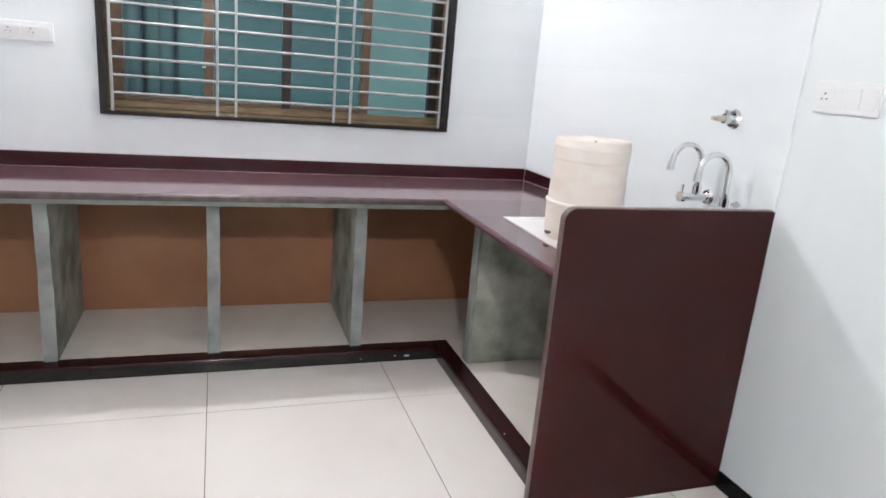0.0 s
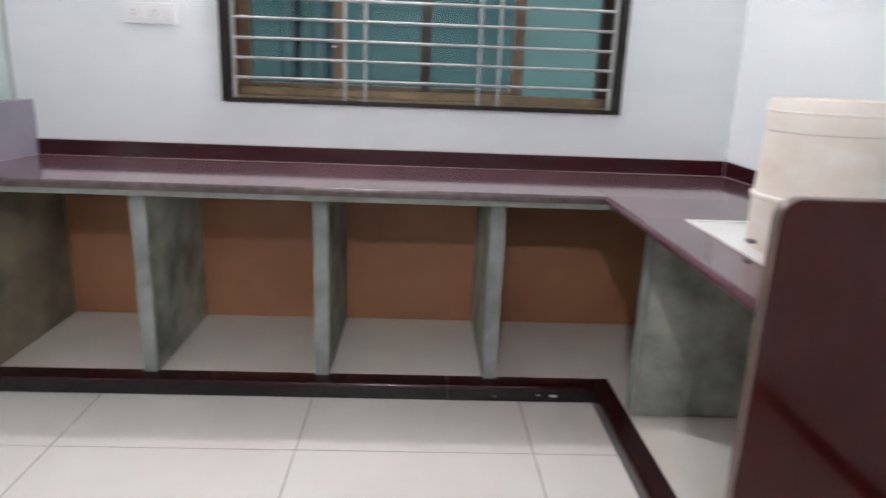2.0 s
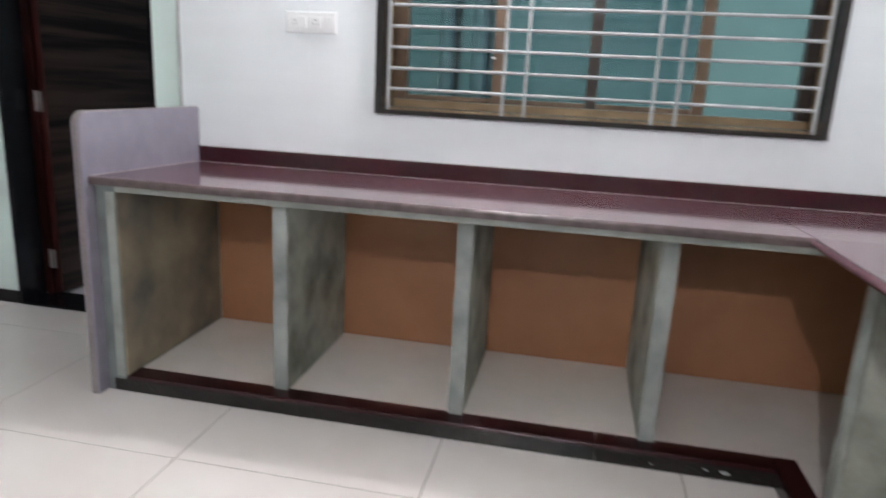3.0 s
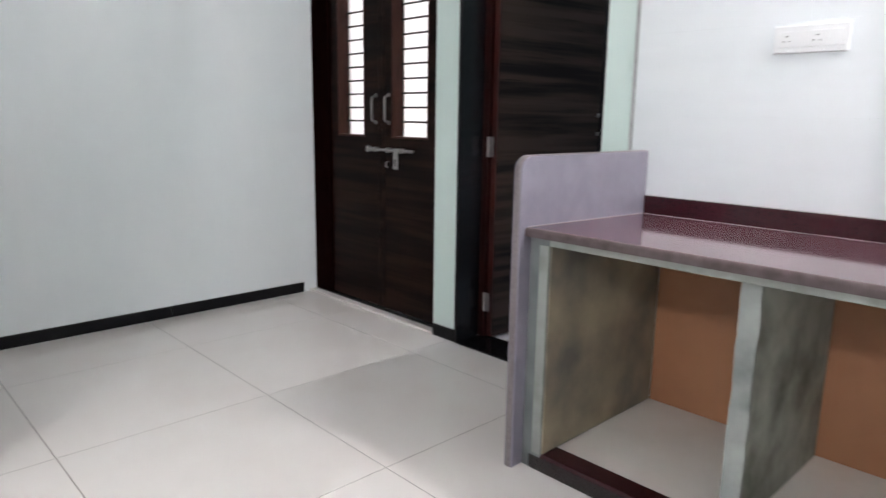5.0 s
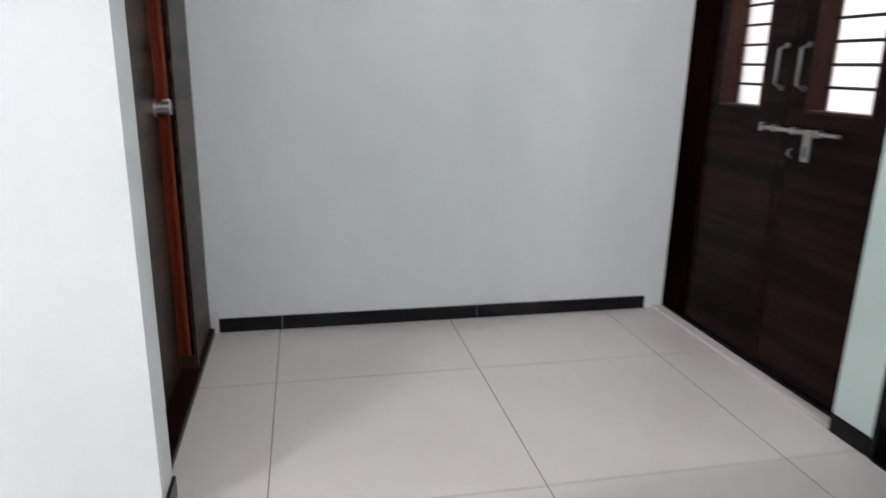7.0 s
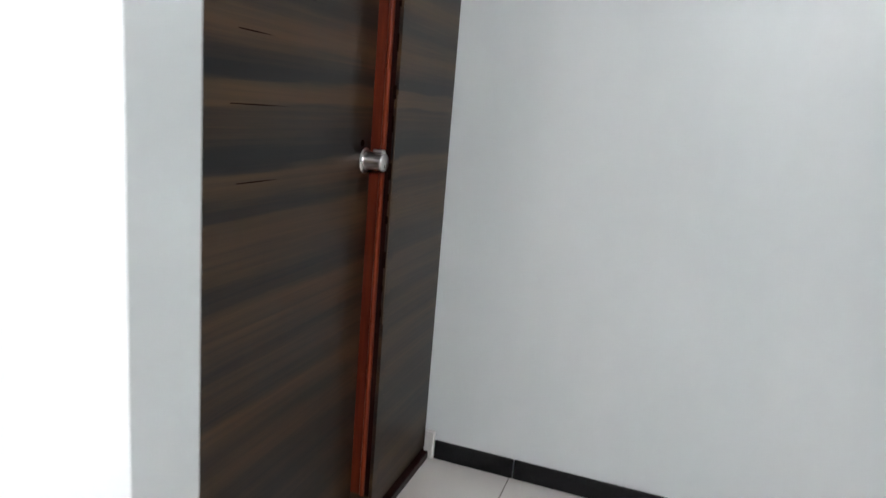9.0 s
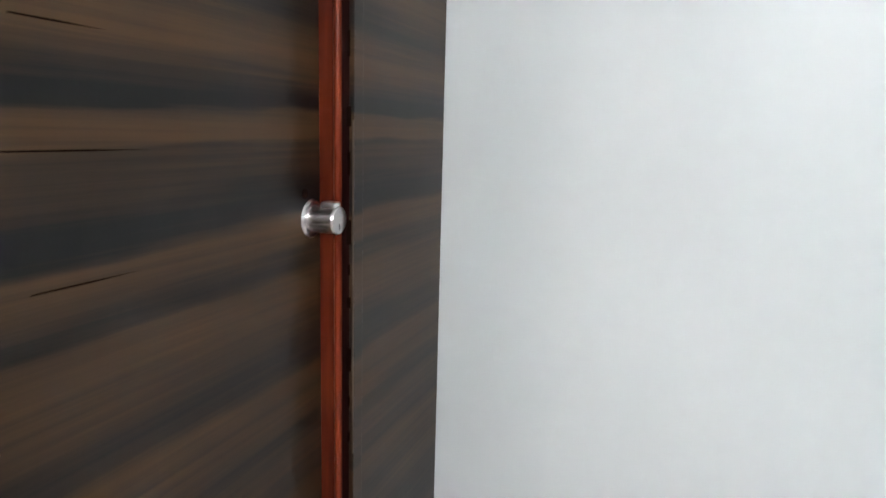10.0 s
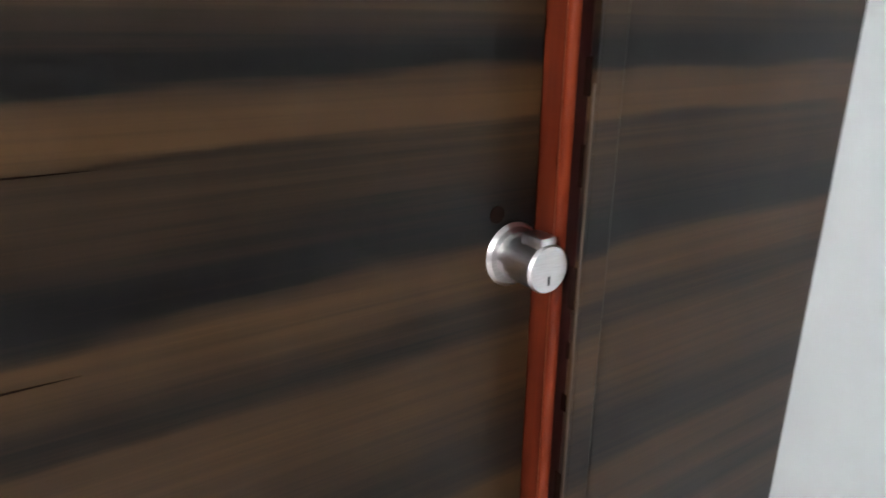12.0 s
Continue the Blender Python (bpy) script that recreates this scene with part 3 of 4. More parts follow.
def make_alcove_door():
    y, yw, xm = 1.600, 1.663, -2.402      # swing leaf, edge strip of the fixed leaf, meeting line
    d = thing("door_3", ((AX0 + AX1) / 2, y, 0), "closed two-leaf dark wood-grain door with red leaf edge", "door", kind="structure")
    swing = part("door_leaf", block(xm + 0.002, AX1 - 0.004, y - 0.036, y, 0.030, HD - 0.004, 0.0015), WOOD, d, "dark brown laminate with horizontal grain")
    fixed = part("door_leaf", block(AX0 + 0.001, xm - 0.0045, y - 0.036, yw - 0.011, 0.030, HD - 0.004, 0.0012), WOOD, d)
    part("cover_strip", block(xm - 0.036, xm - 0.0046, yw - 0.0105, yw, 0.031, HD - 0.005, 0.0015), WOOD, fixed, "raised laminate strip along the meeting edge")
    # shade on the flat edge and highlight on the bead come from their colours
    part("leaf_edge", block(xm - 0.004, xm, y - 0.02, y + 0.040, 0.095, HD - 0.006, 0.001), MAHOGANY_SHADED, fixed, "polished red-brown wooden edge")
    part("edge_bead", rod(bmesh.new(), (xm - 0.001, y + 0.033, 0.095), (xm - 0.001, y + 0.033, HD - 0.006), 0.007, 12), MAHOGANY, fixed, smooth=True)
    # dark strip standing in for the shadow in the gap beside the edge
    part("edge_gap_shade", block(xm - 0.004, xm - 0.0015, y + 0.0405, yw - 0.0085, 0.095, HD - 0.006), DARKRED, fixed)
    part("edge_lip", block(xm - 0.004, xm - 0.0005, yw - 0.008, yw + 0.001, 0.031, HD - 0.006, 0.0008), WOOD, fixed)
    part("edge_line", block(xm - 0.0004, xm + 0.0008, yw - 0.0014, yw + 0.0012, 0.60, 1.19), EDGE_PALE, fixed, "thin pale worn edge")
    # dark chips along the worn lip of the red edge
    rnd = random.Random(4)
    z = 0.62
    while z < 1.62:
        tall, wide = rnd.uniform(0.012, 0.045), rnd.uniform(0.004, 0.010)
        part("chip", block(xm - 0.0008, xm + 0.0003, yw - 0.0085 - wide / 2, yw - 0.0085 + wide / 2, z, z + tall, 0.0004), CRACK, fixed)
        z += tall + rnd.uniform(0.02, 0.09)
    # short dark cracks and a plugged hole in the laminate
    for x0, x1, z in ((-1.84, -2.025, 1.146), (-1.86, -1.995, 1.006), (-1.86, -1.970, 1.272)):
        pts = [(x0, z - 0.0009), (x0, z + 0.0010), ((x0 + x1) / 2, z + 0.0010), (x1, z - 0.0004), ((x0 + x1) / 2, z - 0.0014)]
        part("crack", outline(bmesh.new(), pts, "y", y - 0.0004, y + 0.0005), CRACK, swing, "thin dark grain crack")
    part("plugged_hole", rod(bmesh.new(), (-2.352, y - 0.001, 1.068), (-2.352, y + 0.0006, 1.068), 0.0085, 18), CRACK, swing)
    # cylinder lock
    kx, kz = -2.373, 1.025
    k = part("lock", rod(bmesh.new(), (kx, y, kz), (kx, y + 0.050, kz), 0.0225, 40), STEEL, d, "brushed steel cylinder lock", True)
    bm = rod(bmesh.new(), (kx, y, kz), (kx, y + 0.004, kz), 0.0325, 40, 0.029)
    part("rosette", bm, STEEL, k, smooth=True)
    part("face", rod(bmesh.new(), (kx, y + 0.050, kz), (kx, y + 0.053, kz), 0.0238, 40, 0.022), STEEL, k, smooth=True)
    part("thumb_piece", block(kx - 0.011, kx + 0.011, y + 0.022, y + 0.0505, kz + 0.017, kz + 0.0305, 0.004), STEEL, k, smooth=True)
    part("keyhole", block(kx - 0.0012, kx + 0.0012, y + 0.0525, y + 0.0535, kz - 0.015, kz - 0.006), DARK, k)
    part("granite_sill", block(AX0 + 0.001, AX1 - 0.001, 1.46, 1.672, -0.003, 0.026, 0.003), DARKRED, d, "dark polished sill")


make_double_door()
make_single_door()
make_alcove_door()


# ---- skirting ----
def skirting(x0, x1, y0, y1, parent, h=0.066):
    part("skirting_piece", block(x0, x1, y0, y1, 0.0, h, 0.002), BLACK, parent)


base = thing("baseboard", (0, 0, 0), "low black granite skirting along the walls", "skirting", kind="structure")
for y0, y1 in ((1.6915, 1.966), (1.968, 2.888), (2.890, 3.775)):
    skirting(XW, XW + 0.010, y0, y1, base)
skirting(DX1 + 0.004, SX0 - 0.004, YN - 0.010, YN, base)
for y0, y1 in ((YS + 0.01, 0.20), (0.202, 1.12), (1.122, YD + 0.010)):
    skirting(XP, XP + 0.010, y0, y1, base)
skirting(AX1 + 0.004, XP, YD, YD + 0.010, base)
for y0, y1 in ((YS + 0.01, 0.40), (0.402, 1.30), (1.302, 1.898)):
    skirting(XE - 0.010, XE, y0, y1, base)
for x0, x1 in ((XP + 0.012, -0.4), (-0.398, 0.6), (0.602, 1.6), (1.602, XE - 0.012)):
    skirting(x0, x1, YS, YS + 0.010, base)
part("end_block", block(XW + 0.0003, XW + 0.018, 1.6560, 1.690, 0.0, 0.098, 0.003), CERAMIC, base, "small white tile end piece")

# ---- kitchen counter ----
ZT, YF, XF = 0.825, 3.090, 1.962       # worktop height, north run's front, east run's front
ZB = 0.807                             # worktop height at the wall, to which it falls
PY = 1.900                             # end panel's outer face


def round_profile(front, back, z0, z1, r=0.012, sign=1):
    """Section of a slab with a rounded front edge; sign points from front to back."""
    pts = [(back, z0), (back, z1)]
    for k in range(7):
        a = math.pi / 2 * k / 6
        pts.append((front + sign * (r - r * math.sin(a)), z1 - r + r * math.cos(a)))
    pts.append((front, z0))
    return pts


def top_at(y):
    """Height of the worktop at y."""
    return ZT + (ZB - ZT) * max(0.0, (y - 3.1042) / (YN - 0.001 - 3.1042))


def fall(y0, y1, low, high):
    """Section of a layer that follows the falling worktop from y0 to y1."""
    ys = [y0] + ([3.1042] if y0 < 3.1 < y1 else []) + [y1]
    return [(y, top_at(y) + low) for y in ys] + [(y, top_at(y) + high) for y in reversed(ys)]


def make_counter():
    w = thing("worktop", (0.8, YF, 0.79), "polished maroon granite L-shaped kitchen worktop", "worktop")
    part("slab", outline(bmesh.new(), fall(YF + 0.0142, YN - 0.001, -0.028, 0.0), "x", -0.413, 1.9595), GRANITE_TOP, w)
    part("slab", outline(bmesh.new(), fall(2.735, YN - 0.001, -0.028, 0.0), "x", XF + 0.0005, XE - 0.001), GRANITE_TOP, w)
    part("edge_nosing", outline(bmesh.new(), round_profile(YF, YF + 0.014, ZT - 0.028, ZT - 0.0002), "x", -0.413, 1.9595), NOSING, w, "grey-brown front edge, darkened for shade", True)
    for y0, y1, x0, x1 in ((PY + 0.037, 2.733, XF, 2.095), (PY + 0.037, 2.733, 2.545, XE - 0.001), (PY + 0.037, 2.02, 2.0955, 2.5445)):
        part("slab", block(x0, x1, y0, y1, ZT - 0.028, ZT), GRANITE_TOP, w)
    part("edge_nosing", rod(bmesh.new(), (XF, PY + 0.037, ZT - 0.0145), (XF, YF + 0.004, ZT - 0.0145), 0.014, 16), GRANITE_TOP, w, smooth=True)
    s = thing("backsplash", (0.8, YN, ZT), "low maroon granite upstand behind the worktop", "upstand")
    for x0, x1 in ((-0.413, 1.812), (1.8135, XE - 0.014)):
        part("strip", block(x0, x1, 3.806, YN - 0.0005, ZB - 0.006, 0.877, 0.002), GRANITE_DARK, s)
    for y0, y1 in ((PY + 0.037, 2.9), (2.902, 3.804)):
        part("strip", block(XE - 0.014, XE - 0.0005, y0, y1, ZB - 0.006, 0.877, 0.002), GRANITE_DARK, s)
    for x0, x1 in ((-0.413, XE - 0.016),):
        part("caulk", outline(bmesh.new(), fall(3.8043, 3.8058, 0.0002, 0.0012), "x", x0, x1), CAULK, s, "thin white sealant line")
    part("caulk", outline(bmesh.new(), fall(PY + 0.037, 3.802, 0.0002, 0.0018), "x", XE - 0.0160, XE - 0.0142), CAULK, s)
    part("caulk", outline(bmesh.new(), fall(3.11, 3.802, 0.0002, 0.0018), "x", -0.4145, -0.4120), CAULK, s)
    part("caulk", block(-0.413, XE - 0.014, 3.8195, 3.8215, 0.8772, 0.8790), GROUT, s)
    u = thing("counter_base", (0.8, 3.3, 0), "open cement counter base with bays and brown back", "counter base")
    part("slab_edge", block(-0.333, 2.02, 3.115, 3.155, 0.772, ZT - 0.030, 0.003), SLABEDGE, u, "light grey cement slab edge")
    part("support_slab", block(-0.333, XE - 0.002, 3.157, YN - 0.012, 0.775, ZT - 0.030), CEMENT, u)
    for x in (0.262, 0.925, 1.583):
        partition(u, x - 0.025, x + 0.025, 3.196, YN - 0.014)
    part("end_wall", block(-0.4145, -0.336, 3.120, YN - 0.002, 0.0, ZT - 0.030, 0.004), CEMENT_DARK, u, "rough grey cement end wall")
    part("end_wall_face", block(-0.3355, -0.330, 3.1235, YN - 0.014, 0.064, 0.770, 0.001), STAIN_OCHRE, u)
    part("post_edge", block(-0.372, -0.3355, 3.1165, 3.1195, 0.062, 0.771, 0.001), SLABEDGE, u)
    part("cross_wall", block(2.085, XE - 0.014, 2.915, 2.975, 0.062, 0.771, 0.004), CEMENT_STAIN, u, "stained grey cement partition")
    part("cross_wall_edge", block(2.070, 2.0845, 2.912, 2.978, 0.062, 0.771, 0.003), SLABEDGE, u)
    part("back_board", block(-0.3295, XE - 0.012, YN - 0.011, YN - 0.001, 0.060, 0.774), BROWN, u, "plain brown back of the bays")
    part("back_board", block(XE - 0.011, XE - 0.001, PY + 0.037, YN - 0.012, 0.060, 0.774), BROWN, u)
    part("shelf_floor", block(-0.335, XE - 0.001, 3.206, YN - 0.001, 0.0, 0.058), SHELF, u, "white tiled plinth floor")
    part("shelf_floor", block(2.062, XE - 0.001, PY + 0.037, 3.2045, 0.0, 0.058), SHELF, u)
    k = thing("plinth_kerb", (0.8, 3.12, 0), "polished dark maroon granite kerb along the counter", "kerb")
    for x0, x1 in ((-0.385, 0.42), (0.422, 1.416), (1.418, 1.9835)):
        part("kerb_piece", outline(bmesh.new(), round_profile(3.121, 3.205, 0.001, 0.063, 0.010), "x", x0, x1), KERB, k, smooth=True)
    # one kerb front: the north run's colour holds shade, the east run's floor reflection
    for x0, x1 in ((-0.385, 0.42), (0.4215, 1.416), (1.4175, 1.9825)):
        part("front_face", block(x0, x1, 3.1185, 3.1225, 0.001, 0.050, 0.0015), SURROUND, k, "brown-black granite front strip, darker for shade")
    part("front_face", block(1.9825, 1.9865, PY + 0.037, 3.1225, 0.001, 0.050, 0.0015), KERB_SHEEN, k)
    part("paint_drop", lathe(bmesh.new(), [(0.004, 0.0), (0.003, 0.0012), (0.0005, 0.0016)], (1.998, 2.285, 0.0633), 12), CERAMIC, k)
    splash_mark(k, 1.831, 3.1185, 0.027, 0.010)
    splash_mark(k, 1.77, 3.1185, 0.030, 0.005)
    splash_mark(k, 1.60, 3.1185, 0.022, 0.003)
    for y0, y1 in ((PY + 0.037, 2.5), (2.502, 3.2055)):
        part("kerb_piece", outline(bmesh.new(), round_profile(1.985, 2.0615, 0.001, 0.0635, 0.010), "y", y0, y1), KERB, k, smooth=True)


def splash_mark(parent, x, y, z, size):
    """A flat, uneven dried drop."""
    bm = bmesh.new()
    pts = []
    for k in range(14):
        a = k * 2 * math.pi / 14
        r = size * (0.7 + 0.6 * abs(noise.noise(Vector((x * 9 + math.cos(a), math.sin(a), z * 7)))))
        pts.append((x + 1.7 * r * math.cos(a), z + 0.7 * r * math.sin(a)))
    outline(bm, pts, "y", y - 0.0008, y + 0.0006)
    part("paint_drop", bm, TRIM, parent, "dried pale grey paint drop")


def partition(u, x0, x1, y0, y1):
    """A cement slab partition with an uneven, lighter front edge."""
    p = part("partition", block(x0, x1, y0 + 0.004, y1, 0.059, 0.774), CEMENT_STAIN, u, "grey-green stained cement partition")
    bm = block(x0 - 0.002, x1 + 0.002, y0 - 0.008, y0 + 0.0035, 0.059, 0.771)
    bmesh.ops.subdivide_edges(bm, edges=[e for e in bm.edges if abs(e.verts[0].co.z - e.verts[1].co.z) > 0.3], cuts=26)
    for v in bm.verts:
        v.co.x += 0.0035 * noise.noise(v.co * 23)
        v.co.y += 0.003 * noise.noise(v.co * 11)
    part("edge_face", bm, CEMENT, p)


def rounded_panel(a0, a1, z0, z1, r, at_low):
    pts = [(a0, z0), (a1, z0)]
    steps = 8
    if at_low:
        pts.append((a1, z1))
        for k in range(steps + 1):
            t = math.pi / 2 * k / steps
            pts.append((a0 + r - r * math.sin(t), z1 - r + r * math.cos(t)))
    return pts


def make_panels():
    p = thing("end_panel", (-0.43, 3.45, 0), "upright lilac-grey granite end slab with rounded corner", "end panel")
    part("slab", outline(bmesh.new(), rounded_panel(3.070, YN - 0.002, 0.0, 1.047, 0.045, True), "x", -0.450, -0.4155, 0.002), GRANITE_BACK, p)
    pts = rounded_panel(3.066, YN - 0.002, 0.001, 1.0505, 0.048, True)
    part("edge_band", outline(bmesh.new(), pts, "x", -0.444, -0.422, 0.002), SLAB_RIM, p, "brown polished slab edge", True)
    q = thing("end_panel", (2.3, PY, 0), "tall polished maroon granite end slab beside the sink", "end panel")
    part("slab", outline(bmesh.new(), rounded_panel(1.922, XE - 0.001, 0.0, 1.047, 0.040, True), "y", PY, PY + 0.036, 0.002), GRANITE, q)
    pts = rounded_panel(1.919, XE - 0.001, 0.001, 1.0495, 0.042, True)
    part("edge_band", outline(bmesh.new(), pts, "y", PY + 0.004, PY + 0.030, 0.002), GRANITE_EDGE, q, "brown polished slab edge", True)


make_counter()
make_panels()


# ---- sink, bucket, taps ----
def make_sink():
    s = thing("sink", (2.32, 2.38, ZT), "white ceramic sink with flat cover set in worktop", "sink")
    bm = bmesh.new()
    for a0, a1, b0, b1 in cut((2.0955, 2.5445, 2.021, 2.7325), [(2.112, 2.528, 2.038, 2.716)]):
        box(bm, a0, a1, b0, b1, ZT - 0.03, ZT + 0.005)
    part("rim", bm, CERAMIC, s)
    part("cover", block(2.1125, 2.5275, 2.0385, 2.7155, ZT - 0.03, ZT + 0.001, 0.002), CERAMIC, s)


def make_bucket():
    c = (2.288, 2.412, ZT + 0.0012)
    b = thing("bucket", c, "cream plastic lidded bucket standing on the sink", "bucket")
    part("body", lathe(bmesh.new(), [(0.001, 0), (0.140, 0), (0.144, 0.01), (0.1475, 0.13), (0.152, 0.135), (0.152, 0.142), (0.1445, 0.146), (0.139, 0.30)], c), BUCKET, b, smooth=True)
    part("lid", lathe(bmesh.new(), [(0.139, 0.3002), (0.1415, 0.302), (0.1425, 0.325), (0.1405, 0.372), (0.136, 0.380), (0.125, 0.381), (0.121, 0.376), (0.001, 0.375)], c), BUCKET, b, "cream plastic lid", True)
    part("rim_line", lathe(bmesh.new(), [(0.1415, 0.345), (0.1432, 0.347), (0.1432, 0.350), (0.1415, 0.352)], c), BUCKET, b, smooth=True)
    part("lid_hole", rod(bmesh.new(), (c[0] - 0.02, c[1] - 0.05, c[2] + 0.3755), (c[0] - 0.02, c[1] - 0.05, c[2] + 0.377), 0.006, 12), DARK, b)
    part("ear", block(c[0] - 0.168, c[0] - 0.150, c[1] - 0.035, c[1] - 0.012, c[2] + 0.020, c[2] + 0.031, 0.003), STEEL_DARK, b, "dark metal handle pivot")


def make_tap(y, z):
    t = thing("tap", (XE, y, z), "chrome wall-mounted swan-neck kitchen tap", "tap", "taps over the sink")
    x = XE - 0.0085
    bm = rod(bmesh.new(), (x, y, z), (x - 0.008, y, z), 0.031, 28, 0.026)
    part("flange", bm, CHROME, t, smooth=True)
    bm = rod(bmesh.new(), (x - 0.008, y, z), (x - 0.11, y, z), 0.0145, 24)
    rod(bm, (x - 0.11, y, z), (x - 0.128, y, z), 0.019, 24)
    part("body", bm, CHROME, t, smooth=True)
    part("lever", rod(bmesh.new(), (x - 0.119, y, z + 0.016), (x - 0.119, y, z + 0.047), 0.0045, 10), CHROME, t, smooth=True)
    sx = x - 0.055
    pts = [(sx, y, z + 0.012), (sx, y, z + 0.06), (sx, y, z + 0.127)]
    for k in range(1, 13):
        a = math.pi * 0.94 * k / 12
        pts.append((sx - 0.061 + 0.061 * math.cos(a), y + 0.010 * k / 12, z + 0.127 + 0.066 * math.sin(a)))
    e = pts[-1]
    pts.append((e[0] - 0.004, e[1], e[2] - 0.03))
    part("spout", tube(bmesh.new(), pts, 0.0105, 16), CHROME, t, smooth=True)
    part("collar", rod(bmesh.new(), (sx, y, z + 0.010), (sx, y, z + 0.045), 0.0155, 20), CHROME, t, smooth=True)
    part("aerator", rod(bmesh.new(), (e[0] - 0.0035, e[1], e[2] - 0.012), (e[0] - 0.005, e[1], e[2] - 0.042), 0.0125, 18), CHROME, t, smooth=True)


def make_valve():
    y, z = 2.166, 1.326
    x = XE - 0.0085
    v = thing("stop_valve", (XE, y, z), "small chrome wall stop valve with beige plug", "valve")
    part("flange", rod(bmesh.new(), (x, y, z), (x - 0.012, y, z), 0.036, 28, 0.028), CHROME, v, smooth=True)
    part("body", rod(bmesh.new(), (x - 0.012, y, z), (x - 0.045, y, z), 0.017, 22), CHROME, v, smooth=True)
    part("knob", rod(bmesh.new(), (x - 0.030, y, z), (x - 0.030, y, z + 0.03), 0.012, 8), CHROME, v, smooth=True)
    bm = rod(bmesh.new(), (x - 0.045, y, z), (x - 0.075, y, z), 0.011, 16)
    part("plug", rod(bm, (x - 0.075, y, z), (x - 0.095, y, z), 0.008, 16), BEIGE, v, "beige plastic plug", True)


make_sink()
make_bucket()
make_tap(2.225, 1.030)
make_tap(2.075, 1.014)
make_valve()


# ---- switch plates ----
def socket_holes(name, parent, at):
    for da, dz, r in ((0, 0.010, 0.0030), (-0.009, -0.006, 0.0024), (0.009, -0.006, 0.0024)):
        a, b = at(da, dz, 0.0), at(da, dz, 0.0012)
        part(name, rod(bmesh.new(), a, b, r, 10), DARK, parent)


def make_plate_north():
    x0, x1, z0, z1, y = 0.010, 0.232, 1.382, 1.468, 3.8195
    p = thing("switch_plate", (x0, YN, z0), "white plastic plate with two sockets and switches", "socket plate", "socket plates")
    part("plate", block(x0, x1, y - 0.007, y, z0, z1, 0.003), PLASTIC, p)
    for i, c in enumerate((0.050, 0.085, 0.140, 0.195)):
        w = 0.014 if i == 1 else 0.024
        m = part("module", block(c - w, c + w, y - 0.0085, y - 0.0065, z0 + 0.018, z1 - 0.018, 0.0015), PLASTIC, p)
        if i in (0, 2):
            socket_holes("hole", m, lambda da, dz, o, c=c: (c + da, y - 0.0085 - o, (z0 + z1) / 2 + dz))


def make_plate_east():
    y0, y1, z0, z1, x = 1.615, 1.840, 1.380, 1.475, XE
    p = thing("switch_plate", (XE, y0, z0), "white plastic plate with a socket beside the kitchen tiles", "socket plate", "socket plates")
    part("plate", block(x - 0.010, x, y0, y1, z0, z1, 0.004), PLASTIC, p)
    for i, c in enumerate((1.80, 1.755, 1.70, 1.65)):
        m = part("module", block(x - 0.013, x - 0.0095, c - 0.022, c + 0.022, z0 + 0.018, z1 - 0.018, 0.0015), PLASTIC, p)
        if i == 0:
            socket_holes("hole", m, lambda da, dz, o, c=c: (x - 0.013 - o, c + da, (z0 + z1) / 2 + dz))


make_plate_north()
make_plate_east()


# ---- wall bulbs ----
def make_bulb(mat, x, y, z, out, r, reach=0.055):
    t = thing("wall_bulb", (x, y, z), "round white bulb in a small wall holder", "lamp", "wall bulbs")
    part("base_plate", rod(bmesh.new(), (x, y, z), (x, y + out * 0.012, z), 0.038, 28), PLASTIC, t, smooth=True)
    part("holder", rod(bmesh.new(), (x, y + out * 0.012, z), (x, y + out * reach, z - 0.012), 0.019, 20), PLASTIC, t, smooth=True)
    bm = bmesh.new()
    bmesh.ops.create_uvsphere(bm, u_segments=24, v_segments=14, radius=r, matrix=Matrix.Translation((x, y + out * (reach - 0.001 + r), z - 0.018)))
    part("bulb", bm, mat, t, "glowing white bulb", True)


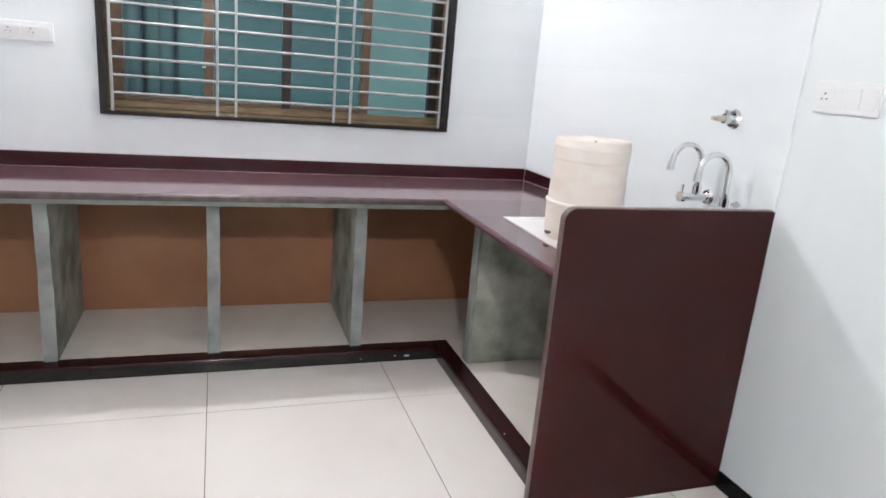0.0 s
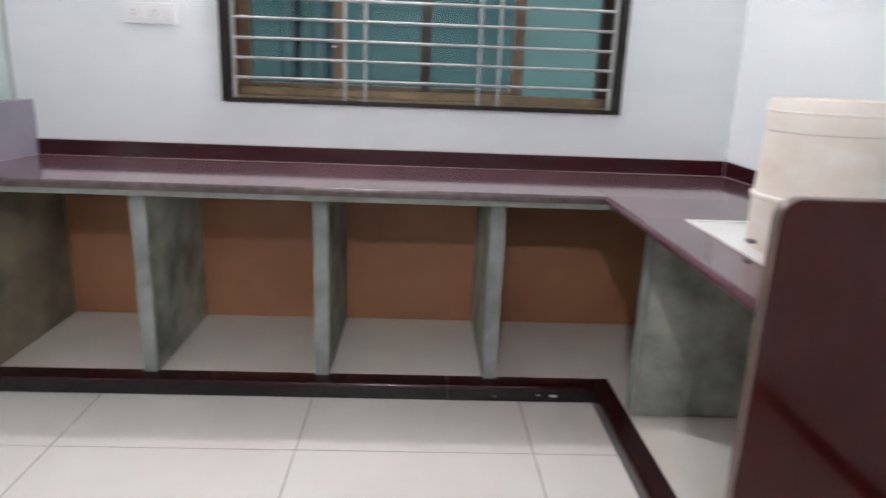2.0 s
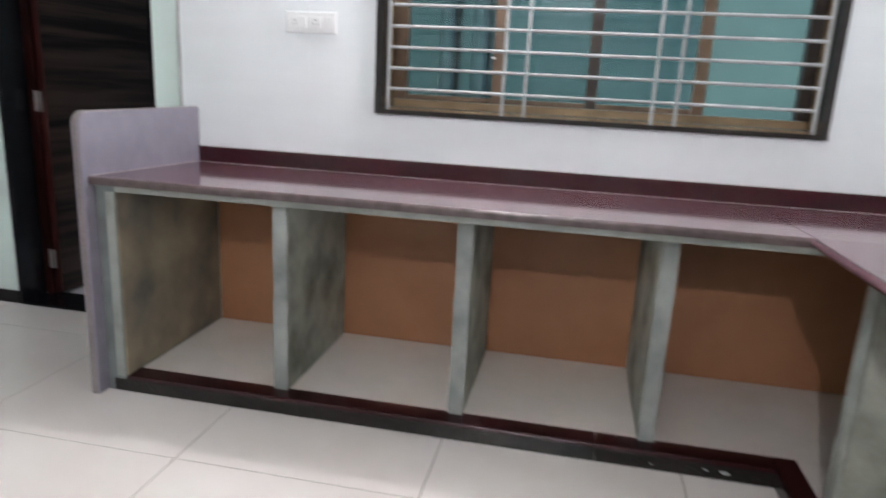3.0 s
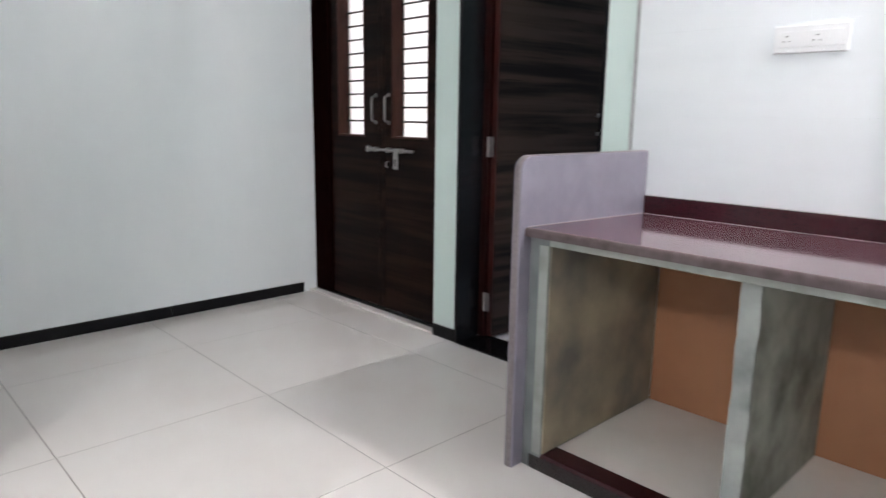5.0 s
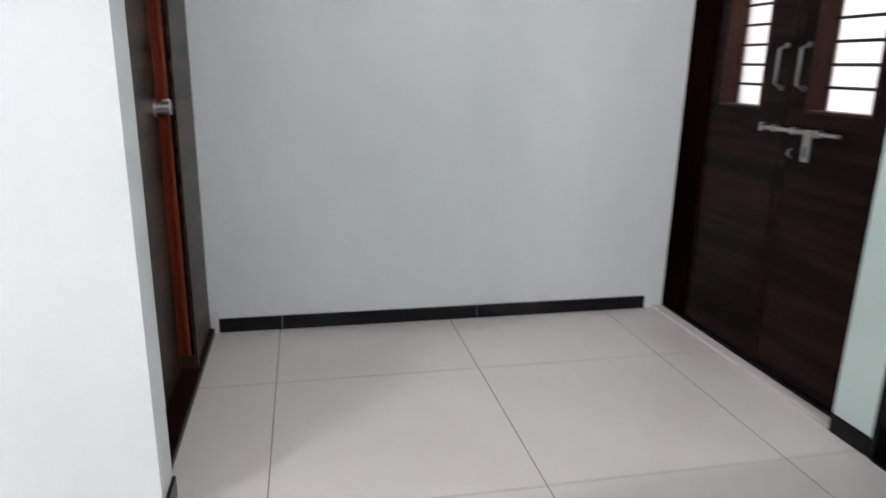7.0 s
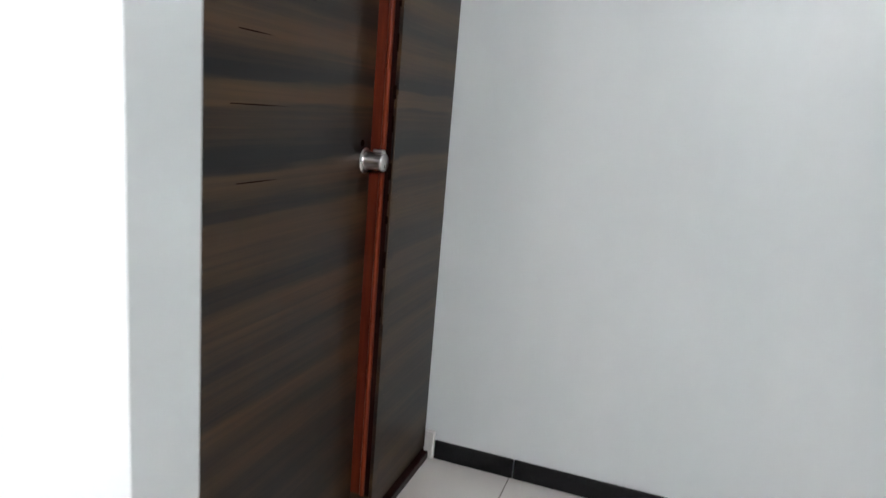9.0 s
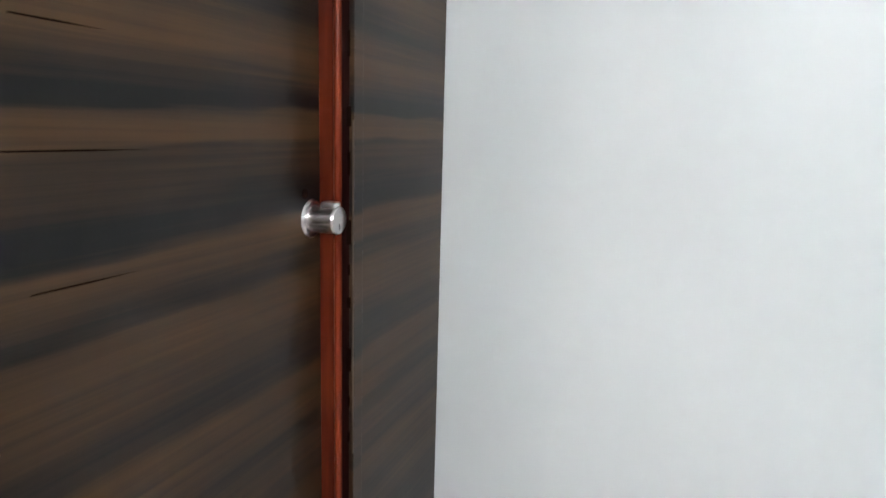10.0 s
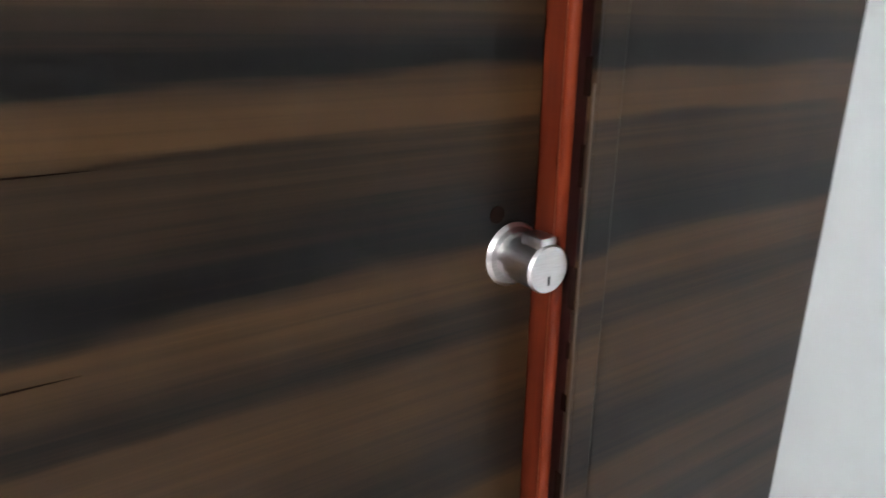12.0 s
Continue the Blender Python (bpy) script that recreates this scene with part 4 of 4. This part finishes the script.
make_bulb(TUBE, 0.95, 3.819, 2.48, -1, 0.050, 0.112)
make_bulb(TUBE_S, 0.92, YS, 2.68, 1, 0.036)

# ---- wall tiles ----
wall_tile_cache = {}


def tile_piece(name, w, d, h, mat, parent, loc, cache, bevel=0.0002):
    """A piece of size w x d x h with its low corner at loc; alike pieces share one mesh."""
    key = (name, round(w, 4), round(d, 4), round(h, 4))
    if key not in cache:
        cache[key] = mesh_of(name, block(0, w, 0, d, 0, h, bevel, 1), mat)
    ob = new(name, cache[key])
    ob.location = loc
    ob.parent = parent
    return ob


# the grey of this strip stands for the shadow beside the tile edge
solid("trim", block(-0.506, -0.4905, YN - 0.0095, YN - 0.0002, 0.879, 2.379, 0.001), TRIM, "grey strip for the shadow along the edge of the wall tiles", "trim", "structure")
j = 0.00015
row, z = 0, 0.879
while z < 2.36:
    z1 = z + 0.30
    x = -0.490
    while x < XE - 0.012:
        x1 = min(x + 0.60, XE - 0.0095)
        for a0, a1, b0, b1 in cut((x, x1 - j, z, z1 - j), [(WX0 - 0.020, WX1 + 0.008, WZ0 - 0.007, WZ1 + 0.002)]):
            tile_piece("wall_tile", a1 - a0, 0.008, b1 - b0, DADO, wall_north, (a0, YN - 0.0085, b0), wall_tile_cache)
        x += 0.60
    y = YN - 0.010
    while y > PY + 0.01:
        y0 = max(y - 0.60, PY)
        tile_piece("wall_tile", 0.008, y - y0 - j, 0.30 - j, DADO, wall_east, (XE - 0.0085, y0 + j, z), wall_tile_cache)
        y -= 0.60
    z = z1

# ---- floor tiles ----
floor_tile_cache = {}
TX, TY, TS = 0.097, 2.757, 0.800
for i in range(-4, 5):
    for k in range(-6, 3):
        x0, x1 = max(TX + i * TS, XW), min(TX + (i + 1) * TS, XE)
        y0, y1 = max(TY + k * TS, YS), min(TY + (k + 1) * TS, YB + 0.8)
        if x1 - x0 < 0.02 or y1 - y0 < 0.02:
            continue
        tile_piece("floor_tile", x1 - x0 - 0.0032, y1 - y0 - 0.0032, 0.0115, FLOOR, floor, (x0 + 0.0016, y0 + 0.0016, -0.012), floor_tile_cache, 0.0004)
